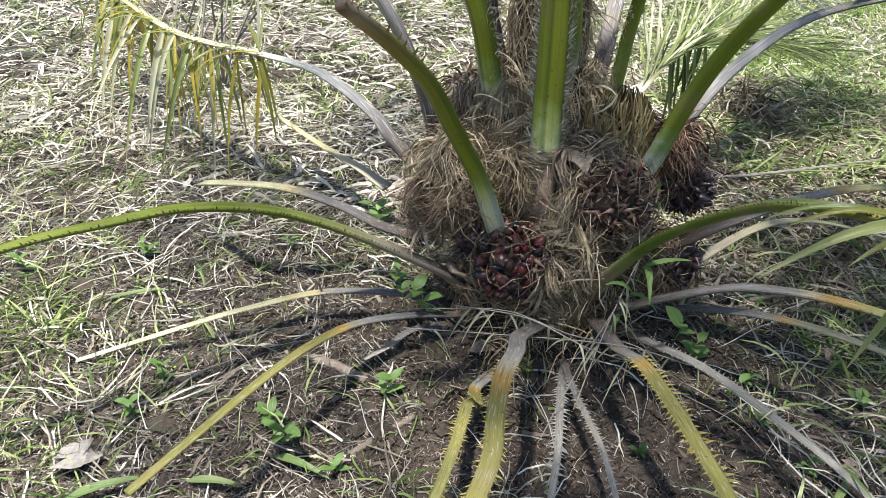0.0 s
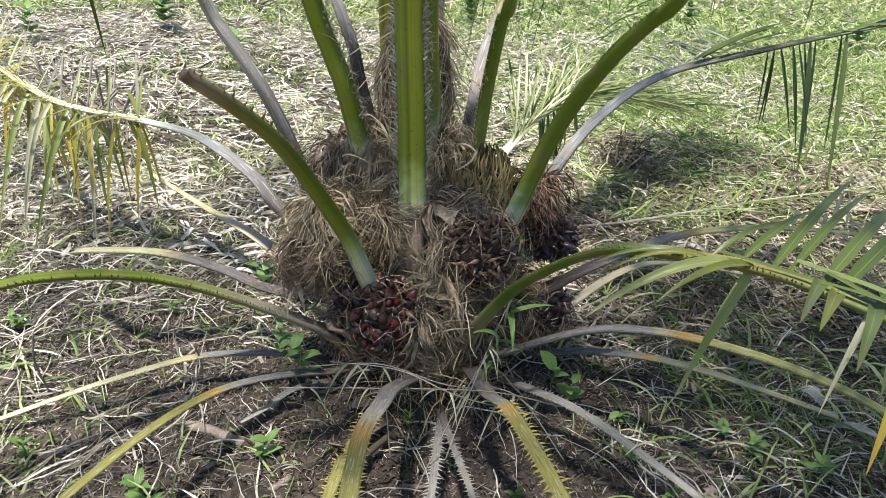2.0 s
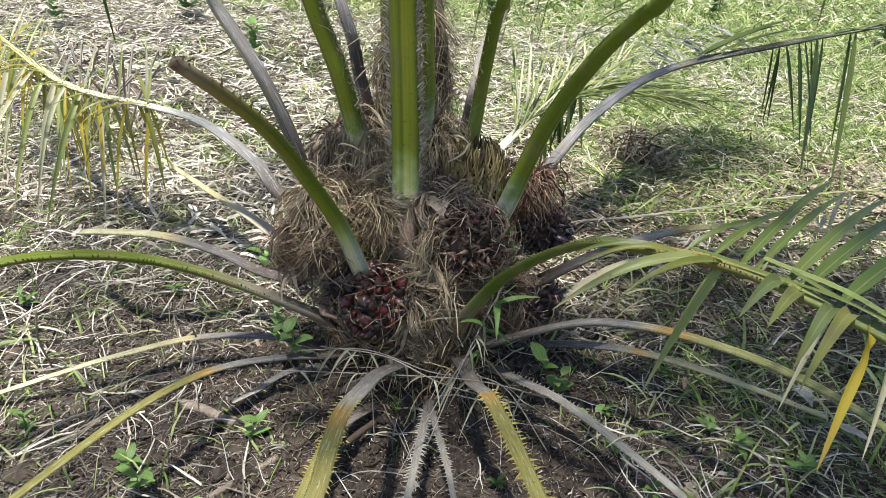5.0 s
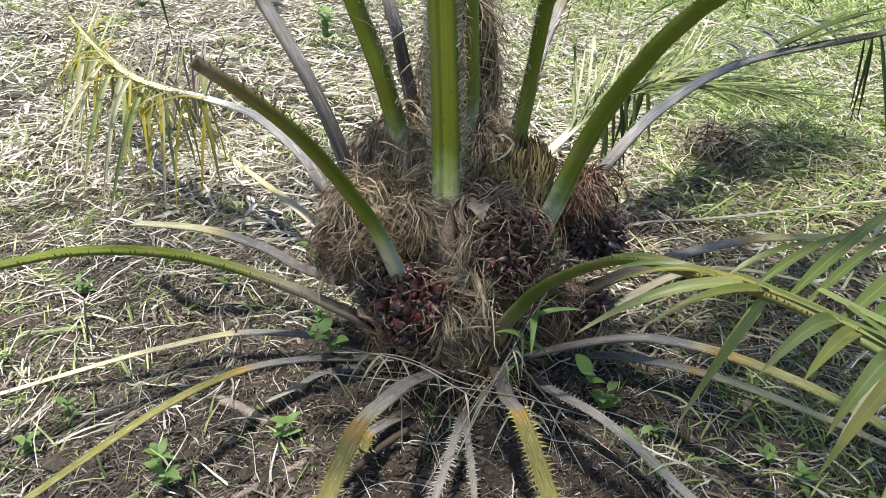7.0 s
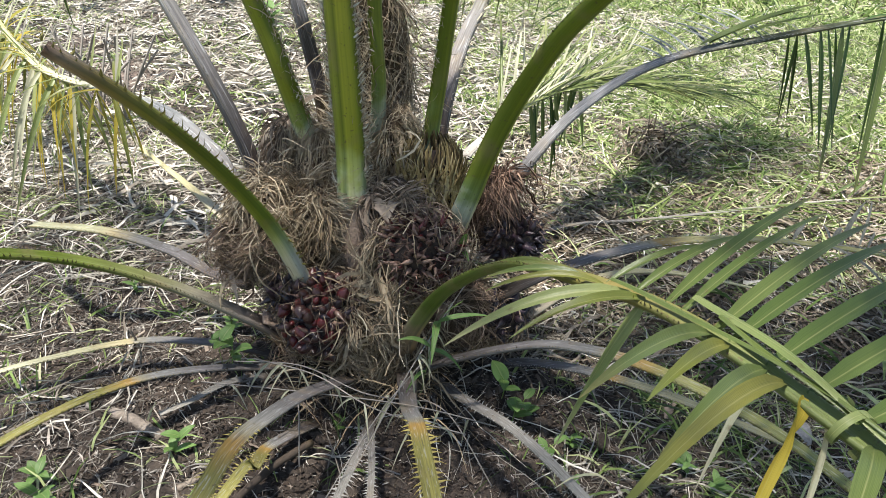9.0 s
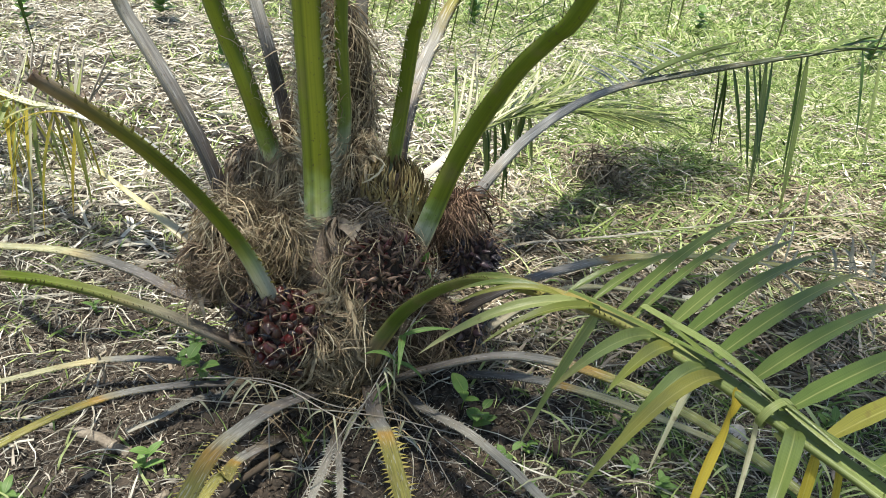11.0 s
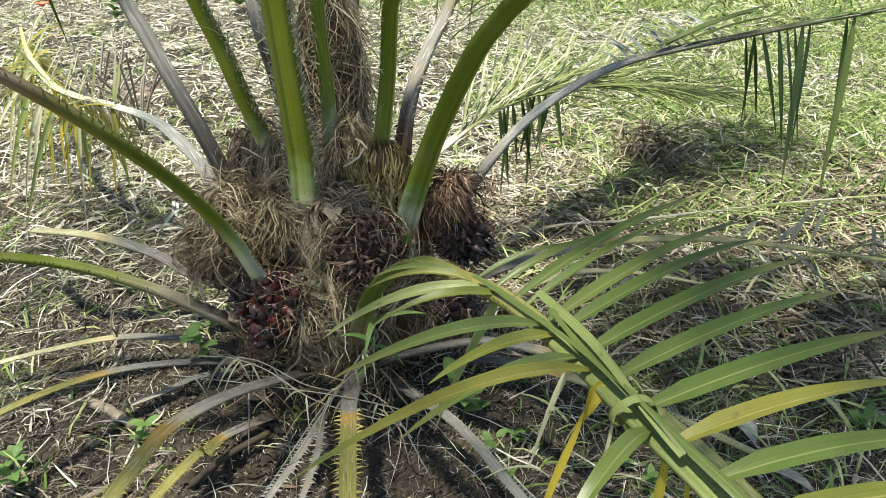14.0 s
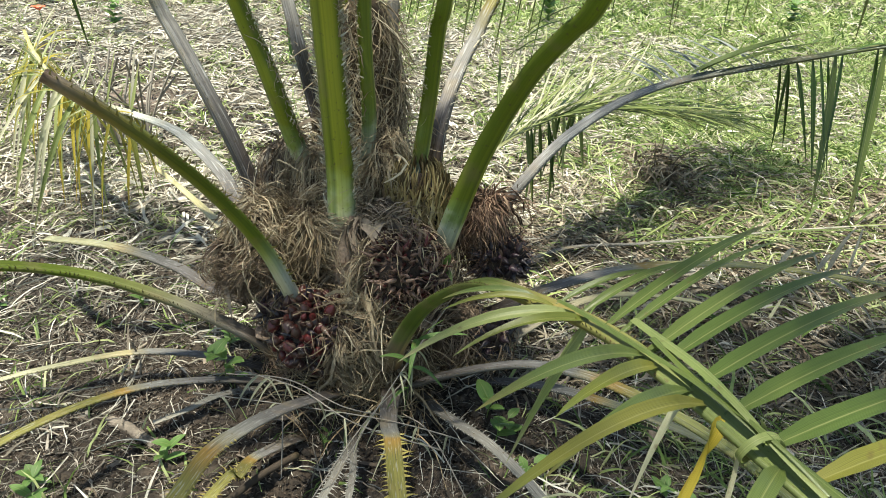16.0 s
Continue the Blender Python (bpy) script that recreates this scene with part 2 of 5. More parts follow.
M_FIBD = blade_mat("grey_brown_fibre", [(0.0, (0.060, 0.043, 0.032)), (0.4, (0.203, 0.148, 0.106)), (0.8, (0.393, 0.309, 0.232)), (1.0, (0.595, 0.487, 0.381))], 0.75)
M_RUST = blade_mat("dark_rust_fibre", [(0.0, (0.05, 0.03, 0.022)), (0.4, (0.16, 0.095, 0.068)), (0.8, (0.29, 0.185, 0.13)), (1.0, (0.42, 0.3, 0.21))], 0.75)
M_FIBR = blade_mat("rust_fibre", [(0.0, (0.074, 0.049, 0.035)), (0.5, (0.275, 0.191, 0.131)), (1.0, (0.446, 0.339, 0.242))], 0.75)
M_STRW = blade_mat("dry_straw", [(0.0, (0.13, 0.108, 0.085)), (0.2, (0.3, 0.262, 0.21)), (0.55, (0.52, 0.48, 0.405)), (1.0, (0.72, 0.69, 0.61))], 0.7)
M_DULL = blade_mat("old_straw", [(0.0, (0.035, 0.029, 0.025)), (0.4, (0.125, 0.105, 0.088)), (0.8, (0.29, 0.26, 0.22)), (1.0, (0.52, 0.48, 0.42))], 0.8)
M_SCRAP = blade_mat("leaf_scrap", [(0.0, (0.05, 0.035, 0.027)), (0.4, (0.16, 0.115, 0.085)), (0.75, (0.33, 0.27, 0.215)), (1.0, (0.6, 0.56, 0.5))], 0.8)
M_GRAS = blade_mat("grass", [(0.0, (0.06, 0.11, 0.03)), (0.3, (0.21, 0.32, 0.085)), (0.65, (0.44, 0.54, 0.2)), (0.88, (0.6, 0.65, 0.34)), (1.0, (0.72, 0.68, 0.46))], 0.5, 0.38)


def dark_mat(name, c0, c1, scale, rough=0.9):
    m, nt, b = mat_new(name, rough)
    n = noise_out(nt, scale, 8)
    c = ramp(nt, [(0.3, c0), (0.7, c1)], n)
    n2 = noise_out(nt, scale * 7, 4)
    c = mix(nt, 0.5, c, ramp(nt, [(0.3, (0.4, 0.4, 0.4)), (0.7, (1.2, 1.2, 1.2))], n2), "MULTIPLY")
    nt.links.new(c, b.inputs["Base Color"])
    bump(nt, b, n2, 0.6, 0.006)
    return m


# core coloured dark so the gaps between fibre locks read as shadow
M_CORE = dark_mat("fibre_mat", (0.04, 0.026, 0.017), (0.16, 0.11, 0.066), 16)
# near-black core colour stands in for the shade between fruits and spikelets
M_PITH = dark_mat("shade_dark_core", (0.015, 0.01, 0.008), (0.06, 0.04, 0.03), 30)
M_SHEATH = dark_mat("hairy_leaf_base", (0.24, 0.165, 0.115), (0.42, 0.31, 0.235), 20)
M_STICK = dark_mat("dead_stick", (0.13, 0.1, 0.075), (0.36, 0.3, 0.24), 25)
M_CLOD = dark_mat("soil_crumb", (0.035, 0.026, 0.02), (0.11, 0.083, 0.063), 30)
M_FLAKE = dark_mat("dead_leaf", (0.16, 0.11, 0.08), (0.4, 0.33, 0.26), 12)


def fruit_mat(name, dark, light, tip):
    m, nt, b = mat_new(name, 0.28)
    oi = nt.nodes.new("ShaderNodeObjectInfo")
    tc = nt.nodes.new("ShaderNodeTexCoord")
    sep = nt.nodes.new("ShaderNodeSeparateXYZ")
    nt.links.new(tc.outputs["Generated"], sep.inputs[0])
    c = ramp(nt, [(0.0, dark), (0.6, dark), (0.85, light), (1.0, light)], oi.outputs["Random"])
    n = noise_out(nt, 60, 3)
    c = mix(nt, ramp(nt, [(0.55, (0, 0, 0)), (0.75, (0.4, 0.4, 0.4))], n), c, (0.11, 0.07, 0.045))
    c = mix(nt, ramp(nt, [(0.86, (0, 0, 0)), (0.97, (1, 1, 1))], sep.outputs["Z"]), c, tip)
    nt.links.new(c, b.inputs["Base Color"])
    bump(nt, b, n, 0.2, 0.002)
    return m


M_FRUIT = fruit_mat("oil_palm_fruit", (0.04, 0.018, 0.016), (0.088, 0.012, 0.013), (0.04, 0.024, 0.018))
M_FRUIT2 = fruit_mat("dull_fruit", (0.14, 0.085, 0.066), (0.31, 0.2, 0.15), (0.45, 0.34, 0.25))
M_FRUIT3 = fruit_mat("black_fruit", (0.018, 0.013, 0.018), (0.05, 0.03, 0.04), (0.1, 0.08, 0.08))


def soil_mat():
    m, nt, b = mat_new("soil", 0.95)
    n1, n2, n3 = noise_out(nt, 1.1, 6), noise_out(nt, 14, 8), noise_out(nt, 90, 6)
    c = ramp(nt, [(0.3, (0.024, 0.018, 0.014)), (0.5, (0.055, 0.042, 0.033)), (0.72, (0.19, 0.152, 0.13))], n1)
    c = mix(nt, 0.8, c, ramp(nt, [(0.3, (0.4, 0.38, 0.36)), (0.7, (1.35, 1.3, 1.25))], n2), "MULTIPLY")
    c = mix(nt, 0.7, c, ramp(nt, [(0.35, (0.45, 0.45, 0.45)), (0.7, (1.4, 1.35, 1.3))], n3), "MULTIPLY")
    nt.links.new(c, b.inputs["Base Color"])
    bump(nt, b, n3, 0.8, 0.01)
    return m


M_SOIL = soil_mat()


# ---- builders ----
def mesh_ob(name, verts, faces, material, parent=None, uvs=None, smooth=True, label=""):
    me = bpy.data.meshes.new(name)
    me.from_pydata([tuple(v) for v in verts], [], faces)
    me.materials.append(material)
    if smooth:
        me.polygons.foreach_set("use_smooth", [True] * len(me.polygons))
    if uvs is not None:
        lay = me.uv_layers.new(name="UVMap")
        idx = np.empty(len(me.loops), dtype=np.int32)
        me.loops.foreach_get("vertex_index", idx)
        lay.data.foreach_set("uv", np.asarray(uvs, dtype=np.float32)[idx].ravel())
    ob = new(name, me)
    if parent:
        ob.parent = parent
    if label:
        tagged(ob, label)
    return ob


def spline(pts, n):
    """Catmull-Rom through pts, n samples evenly spaced by length."""
    p = np.array(pts, float)
    q = np.vstack([2 * p[0] - p[1], p, 2 * p[-1] - p[-2]])
    out = []
    for i in range(1, len(q) - 2):
        for u in np.linspace(0, 1, 24, endpoint=False):
            a, b, c, d = q[i - 1], q[i], q[i + 1], q[i + 2]
            out.append(0.5 * (2 * b + (c - a) * u + (2 * a - 5 * b + 4 * c - d) * u * u + (3 * b - a - 3 * c + d) * u ** 3))
    out.append(p[-1])
    out = np.array(out)
    s = np.r_[0, np.cumsum(np.linalg.norm(np.diff(out, axis=0), axis=1))]
    t = np.linspace(0, s[-1], n)
    return np.stack([np.interp(t, s, out[:, k]) for k in range(3)], -1), s[-1]


def frames(c):
    """Tangents, sides and upper normals along a frond that leaves the trunk."""
    t = np.gradient(c, axis=0)
    t /= np.linalg.norm(t, axis=1)[:, None]
    r = c[-1] - c[0]
    r[2] = 0
    r /= np.linalg.norm(r)
    side = np.array([r[1], -r[0], 0.0])
    s = np.repeat(side[None], len(c), 0)
    s = s - (s * t).sum(1)[:, None] * t
    s /= np.linalg.norm(s, axis=1)[:, None]
    n = np.cross(s, t)
    return t, s, n


# cross-section of a leaf stalk: rounded below, shallow channel on top
SECTION = [(math.cos(a), 0.62 * math.sin(a)) for a in np.linspace(math.pi, 2 * math.pi, 9)] + [(0.9, 0.12), (0.72, 0.2), (0.35, 0.04), (0.0, -0.02), (-0.35, 0.04), (-0.72, 0.2), (-0.9, 0.12)]


def stalk_shape(c, widths, flare=0.0, depth=1.0, twist=0.0):
    t, s, n = frames(c)
    m = len(SECTION)
    verts, uvs, faces = [], [], []
    for i in range(len(c)):
        w = widths[i] / 2
        v = i / (len(c) - 1)
        wob = 1 + 0.05 * noise.noise(Vector(c[i]) * 30)
        a = twist * v
        si, ni = s[i] * math.cos(a) + n[i] * math.sin(a), n[i] * math.cos(a) - s[i] * math.sin(a)
        for k, (x, y) in enumerate(SECTION):
            verts.append(c[i] + si * x * w * wob + ni * y * w * depth)
            uvs.append((k / m, v))
    for i in range(len(c) - 1):
        for k in range(m):
            a, b = i * m + k, i * m + (k + 1) % m
            faces.append((a, b, b + m, a + m))
    faces.append(tuple(range(m))[::-1])
    faces.append(tuple(range((len(c) - 1) * m, len(c) * m)))
    return verts, faces, uvs


def thorn_shape(c, widths, lo, hi, gap, size, rnd, up=0.5):
    """Pairs of small hooked spines along both edges."""
    t, s, n = frames(c)
    seg = np.r_[0, np.cumsum(np.linalg.norm(np.diff(c, axis=0), axis=1))]
    verts, faces = [], []
    for sgn in (-1, 1):
        x = lo * seg[-1]
        while x < hi * seg[-1]:
            x += gap * rnd.uniform(0.6, 1.4)
            i = min(int(np.searchsorted(seg, x)), len(c) - 1)
            w = widths[i] / 2
            along = (x - seg[i]) * t[i]
            o = along + c[i] + sgn * s[i] * w * 0.93 + n[i] * w * 0.1
            ln = size * rnd.uniform(0.5, 1.3)
            d = sgn * s[i] * rnd.uniform(0.6, 1.0) + n[i] * rnd.uniform() * 2 * up + t[i] * rnd.uniform(-0.15, 0.6)
            d /= np.linalg.norm(d)
            h = max(0.0015, 0.14 * ln)
            a, b2 = o - t[i] * h, o + t[i] * h
            mid = o + d * ln * 0.5
            tip = o + d * ln + t[i] * ln * 0.25
            k = len(verts)
            verts += [a, b2, o + n[i] * h, o - n[i] * h * 0.6, mid + t[i] * h * 0.5, mid - t[i] * h * 0.3, tip]
            faces += [(k, k + 2, k + 5), (k + 2, k + 1, k + 4), (k + 2, k + 4, k + 5), (k + 1, k + 3, k + 4), (k + 3, k, k + 5), (k + 3, k + 5, k + 4), (k + 5, k + 4, k + 6), (k + 4, k + 5, k + 6)]
    return verts, faces


def leaflet_shape(o, d, length, width, droop, normal, rnd, fold=0.35, curl=0.0, seg=9):
    """A long narrow blade folded along its midrib; droop bends it towards the ground."""
    o, d, up = np.array(o, float), np.array(d, float), np.array(normal, float)
    d /= np.linalg.norm(d)
    p = o.copy()
    verts, uvs, faces = [], [], []
    step = length / seg
    tw = rnd.uniform(-0.5, 0.5) + curl
    for i in range(seg + 1):
        v = i / seg
        sd = np.cross(d, up)
        sd /= max(np.linalg.norm(sd), 1e-6)
        nn = np.cross(sd, d)
        a = tw * v
        si, ni = sd * math.cos(a) + nn * math.sin(a), nn * math.cos(a) - sd * math.sin(a)
        w = width / 2 * (min(1.0, 0.3 + v * 5) * (1 - max(0, v - 0.35) / 0.65) ** 0.75 + 0.03)
        verts += [p - si * w + ni * w * fold, p - si * w * 0.5 + ni * w * fold * 0.55, p, p + si * w * 0.5 + ni * w * fold * 0.55, p + si * w + ni * w * fold]
        uvs += [(0, v), (0.25, v), (0.5, v), (0.75, v), (1, v)]
        p = p + d * step
        g = droop * step * (0.5 + v)
        d = d + np.array([0, 0, -1.0]) * g + rnd.normal(0, 0.012, 3)
        d /= np.linalg.norm(d)
    for i in range(seg):
        for k in range(4):
            a = i * 5 + k
            faces.append((a, a + 1, a + 6, a + 5))
    return verts, faces, uvs


def arc_leaf(o, tip, bow, width, normal, fold=0.35, twist=0.0, seg=10):
    """A leaflet from o to tip that bows upwards by bow on its way."""
    o, tip, up = np.array(o, float), np.array(tip, float), np.array(normal, float)
    verts, uvs, faces = [], [], []
    pts = [o + (tip - o) * (i / seg) + np.array([0, 0, bow]) * 4 * (i / seg) * (1 - i / seg) for i in range(seg + 1)]
    for i, p in enumerate(pts):
        v = i / seg
        d = pts[min(i + 1, seg)] - pts[max(i - 1, 0)]
        d = d / np.linalg.norm(d)
        sd = np.cross(d, up)
        sd /= max(np.linalg.norm(sd), 1e-6)
        nn = np.cross(sd, d)
        a = twist * v
        si, ni = sd * math.cos(a) + nn * math.sin(a), nn * math.cos(a) - sd * math.sin(a)
        w = width / 2 * (min(1.0, 0.35 + v * 4) * (1 - max(0, v - 0.4) / 0.6) ** 0.7 + 0.03)
        verts += [p - si * w + ni * w * fold, p - si * w * 0.5 + ni * w * fold * 0.55, p, p + si * w * 0.5 + ni * w * fold * 0.55, p + si * w + ni * w * fold]
        uvs += [(0, v), (0.25, v), (0.5, v), (0.75, v), (1, v)]
    for i in range(seg):
        for k in range(4):
            a = i * 5 + k
            faces.append((a, a + 1, a + 6, a + 5))
    return verts, faces, uvs


def strands(name, roots, dirs, length, width, material, parent, rnd, seg=4, gravity=1.0, wander=0.5, centre=None, hug=0.0, kind="stuff", label="", lock=None):
    """Many thin strips as one mesh: from roots along dirs, sagging and wandering; strips of one lock bend together."""
    n = len(roots)
    p = np.array(roots, float)
    d = np.array(dirs, float)
    d /= np.linalg.norm(d, axis=1)[:, None] + 1e-9
    ln = length * rnd.uniform(0.45, 1.35, n)
    w = width * rnd.uniform(0.5, 1.5, n)
    side = np.cross(d, rnd.normal(0, 1, (n, 3)))
    side /= np.linalg.norm(side, axis=1)[:, None] + 1e-9
    rows = []
    for i in range(seg + 1):
        tp = (1 - (i / seg) ** 3 * 0.7)
        rows.append(p - side * (w * tp / 2)[:, None])
        rows.append(p + side * (w * tp / 2)[:, None])
        p = p + d * (ln / seg)[:, None]
        if lock is None:
            bend = rnd.normal(0, wander / seg, (n, 3))
        else:
            bend = rnd.normal(0, wander / seg, (lock.max() + 1, 3))[lock] + rnd.normal(0, .5 * wander / seg, (n, 3))
        d = d + bend + np.array([0, 0, -1]) * gravity / seg
        if centre is not None and hug:
            to = np.array(centre) - p
            to /= np.linalg.norm(to, axis=1)[:, None] + 1e-9
            d = d + to * hug / seg
        d /= np.linalg.norm(d, axis=1)[:, None] + 1e-9
    v = np.stack(rows, 1)
    k = v.shape[1]
    base = np.arange(n)[:, None] * k
    quads = [np.stack([base[:, 0] + 2 * i, base[:, 0] + 2 * i + 1, base[:, 0] + 2 * i + 3, base[:, 0] + 2 * i + 2], 1) for i in range(seg)]
    return big_mesh(name, v.reshape(-1, 3), np.concatenate(quads), material, parent, kind, label)


def big_mesh(name, v, f, material, parent=None, kind="stuff", label=""):
    me = bpy.data.meshes.new(name)
    nf, c = f.shape
    me.vertices.add(len(v))
    me.vertices.foreach_set("co", np.asarray(v, np.float32).ravel())
    me.loops.add(nf * c)
    me.loops.foreach_set("vertex_index", np.asarray(f, np.int32).ravel())
    me.polygons.add(nf)
    me.polygons.foreach_set("loop_start", np.arange(0, nf * c, c, dtype=np.int32))
    me.update(calc_edges=True)
    me.materials.append(material)
    me.polygons.foreach_set("use_smooth", [True] * nf)
    ob = new(name, me)
    if parent:
        ob.parent = parent
    tagged(ob, label, kind=kind)
    return ob


# ---- ground ----
AX = (0.22, 1.48)


def ground_z(x, y):
    x, y = np.asarray(x, float), np.asarray(y, float)
    r = np.hypot(x - AX[0], y - AX[1])
    z = 0.03 * np.exp(-(r / 0.35) ** 2) - 0.035 * np.exp(-((x - 0.36) / 0.16) ** 2 - ((y - 0.98) / 0.14) ** 2)
    near = 1 / (1 + (r / 9) ** 4)
    z = z + near * (0.014 * np.sin(5.1 * x + 1.3 * np.sin(3.7 * y)) * np.sin(4.3 * y + 0.8) + 0.008 * np.sin(17 * x + 2 * np.sin(9 * y)) * np.sin(14 * y + 1.1))
    return z


def ground():
    def axis(mid, fine, step, far):
        a = [0.0]
        s = step
        while a[-1] < far:
            if a[-1] > fine:
                s *= 1.12
            a.append(a[-1] + s)
        a = np.array(a)
        return np.r_[mid - a[:0:-1], mid + a]
    xs, ys = axis(0.4, 1.6, 0.022, 300), axis(1.3, 1.3, 0.022, 300)
    gx, gy = np.meshgrid(xs, ys)
    z = ground_z(gx, gy)
    fade = np.exp(-np.hypot(gx - 0.4, gy - 1.3) / 3.0)
    rough = np.array([noise.fractal(Vector((a * 16, b * 16, 0)), 0.7, 2.1, 4) if f > 0.3 else 0.0 for a, b, f in zip(gx.ravel(), gy.ravel(), fade.ravel())]).reshape(gx.shape)
    z = z + 0.009 * rough
    v = np.stack([gx, gy, z], -1).reshape(-1, 3)
    nx, ny = len(xs), len(ys)
    i = (np.arange(ny - 1)[:, None] * nx + np.arange(nx - 1)[None]).ravel()
    f = np.stack([i, i + 1, i + nx + 1, i + nx], 1)
    big_mesh("ground", v, f, M_SOIL, None, "structure", "dark brown trampled soil under straw and grass")


ground()


def patch(x, y, s, seed):
    """Smooth 0..1 patches over the plan."""
    return 0.5 + 0.5 * np.sin(x * s + 1.7 * np.sin(y * s * 0.8 + seed) + seed * 1.9) * np.sin(y * s * 1.1 + 1.4 * np.sin(x * s * 0.7 + 2 * seed) + seed)


def scatter(n, x0, x1, y0, y1, keep, rnd):
    x, y = rnd.uniform(x0, x1, n), rnd.uniform(y0, y1, n)
    k = rnd.uniform(0, 1, n) < keep(x, y)
    x, y = x[k], y[k]
    return np.stack([x, y, ground_z(x, y)], -1)


def lying(n, rnd, rise=0.12):
    a = rnd.uniform(0, 2 * math.pi, n)
    return np.stack([np.cos(a), np.sin(a), rnd.normal(rise, 0.12, n)], -1)


def wisps(p, each, spread, rnd, rise, fan=0.3):
    """Straws that lie together in wisps: roots, ways and the wisp of each."""
    lock = np.repeat(np.arange(len(p)), rnd.integers(each // 2, each + each // 2 + 1, len(p)))
    a = rnd.uniform(0, 2 * math.pi, len(p))[lock] + rnd.normal(0, fan, len(lock)) + math.pi * (rnd.uniform(0, 1, len(lock)) < .4)
    q = p[lock] + np.c_[rnd.normal(0, spread, (len(lock), 2)), np.zeros(len(lock))]
    q[:, 2] = ground_z(q[:, 0], q[:, 1]) + rnd.uniform(.006, .022, len(lock))
    return q, np.stack([np.cos(a), np.sin(a), rnd.normal(rise, .12, len(lock))], -1), lock


def bare(x, y):
    """1 in the open, less on the bare earth under the palm."""
    r = np.hypot((x - 0.36) / 1.0, (y - 1.05) / 0.85)
    return np.clip((r - 0.15) / 0.55, 0.22, 1)


def straw_keep(x, y):
    return bare(x, y) * (0.45 + 0.55 * patch(x, y, 2.1, 0.4)) * np.clip(1.0 - 0.25 * (x - 0.8), 0.5, 1)


def litter():
    r = np.random.default_rng(21)
    p = scatter(200000, -1.6, 2.4, 0.35, 2.6, straw_keep, r)
    strands("straw_litter", p + [0, 0, 0.006], lying(len(p), r), 0.034, 0.0021, M_DULL, None, r, 2, 0.3, 0.7, label="short grey-brown straw litter lying on the soil")
    p = scatter(90000, -1.4, 2.1, 0.35, 2.2, lambda x, y: .55 + .45 * patch(x, y, 5.0, 1.1), r)
    strands("soil_debris", p + [0, 0, 0.005], lying(len(p), r, .2), 0.013, 0.0026, M_SCRAP, None, r, 2, 0.3, 1.0, label="fine brown crumbs of bark, leaf and root")
    p = scatter(3400, -1.8, 2.6, 0.35, 2.8, lambda x, y: straw_keep(x, y) * np.clip(0.35 + 0.5 * (y - 0.9), 0.3, 1), r)
    q, d, lock = wisps(p, 8, .022, r, .14, .4)
    strands("straw_litter", q, d, 0.12, 0.0034, M_STRW, None, r, 5, 0.5, 0.7, label="pale dry grass stems lying over the soil", lock=lock)
    p = scatter(3200, -1.7, 2.5, 0.35, 2.7, lambda x, y: 0.35 + 0.65 * straw_keep(x, y), r)
    strands("leaf_scraps", p + [0, 0, 0.008], lying(len(p), r, 0.1), 0.045, 0.0065, M_SCRAP, None, r, 4, 0.3, 0.9, label="scraps of dead leaf and bark on the soil")
    p = scatter(15000, -6, 7, 2.1, 6.0, lambda x, y: (0.12 + 0.88 * patch(x, y, 1.9, 0.9) ** .8) * np.clip(0.9 - 0.28 * (x - 0.3), 0.15, 1), r)
    q, d, lock = wisps(p, 11, .035, r, .15)
    strands("straw_litter", q, d, 0.12, 0.0060, M_STRW, None, r, 3, 0.4, 0.5, label="bleached straw on the sunlit ground", lock=lock)
    p = scatter(60000, -6, 7, 2.1, 6.0, lambda x, y: .6 + 0 * x, r)
    strands("straw_litter", p + [0, 0, .006], lying(len(p), r, .1), 0.06, 0.0055, M_DULL, None, r, 2, 0.4, 0.6, label="old grey straw between the grass")
    p = scatter(11000, -3.2, 4.2, 1.75, 5.5, lambda x, y: (0.15 + 0.85 * patch(x, y, 2.4, 1.7)) * np.clip(1.0 - 0.22 * (x - 0.3), 0.3, 1), r)
    strands("dry_leaf_blades", p + [0, 0, 0.02], lying(len(p), r, 0.22), 0.11, 0.0095, M_STRW, None, r, 4, 0.5, 0.8, label="broad bleached blades of dead grass on the ground")
    p = scatter(36000, -10, 12, 5.5, 13.0, lambda x, y: (0.3 + 0.7 * patch(x, y, 0.8, 2.0)) * np.clip(0.9 - 0.1 * x, 0.2, 1), r)
    strands("straw_litter", p + [0, 0, 0.015], lying(len(p), r, 0.25), 0.18, 0.010, M_STRW, None, r, 2, 0.4, 0.6, label="bleached straw farther off")


litter()


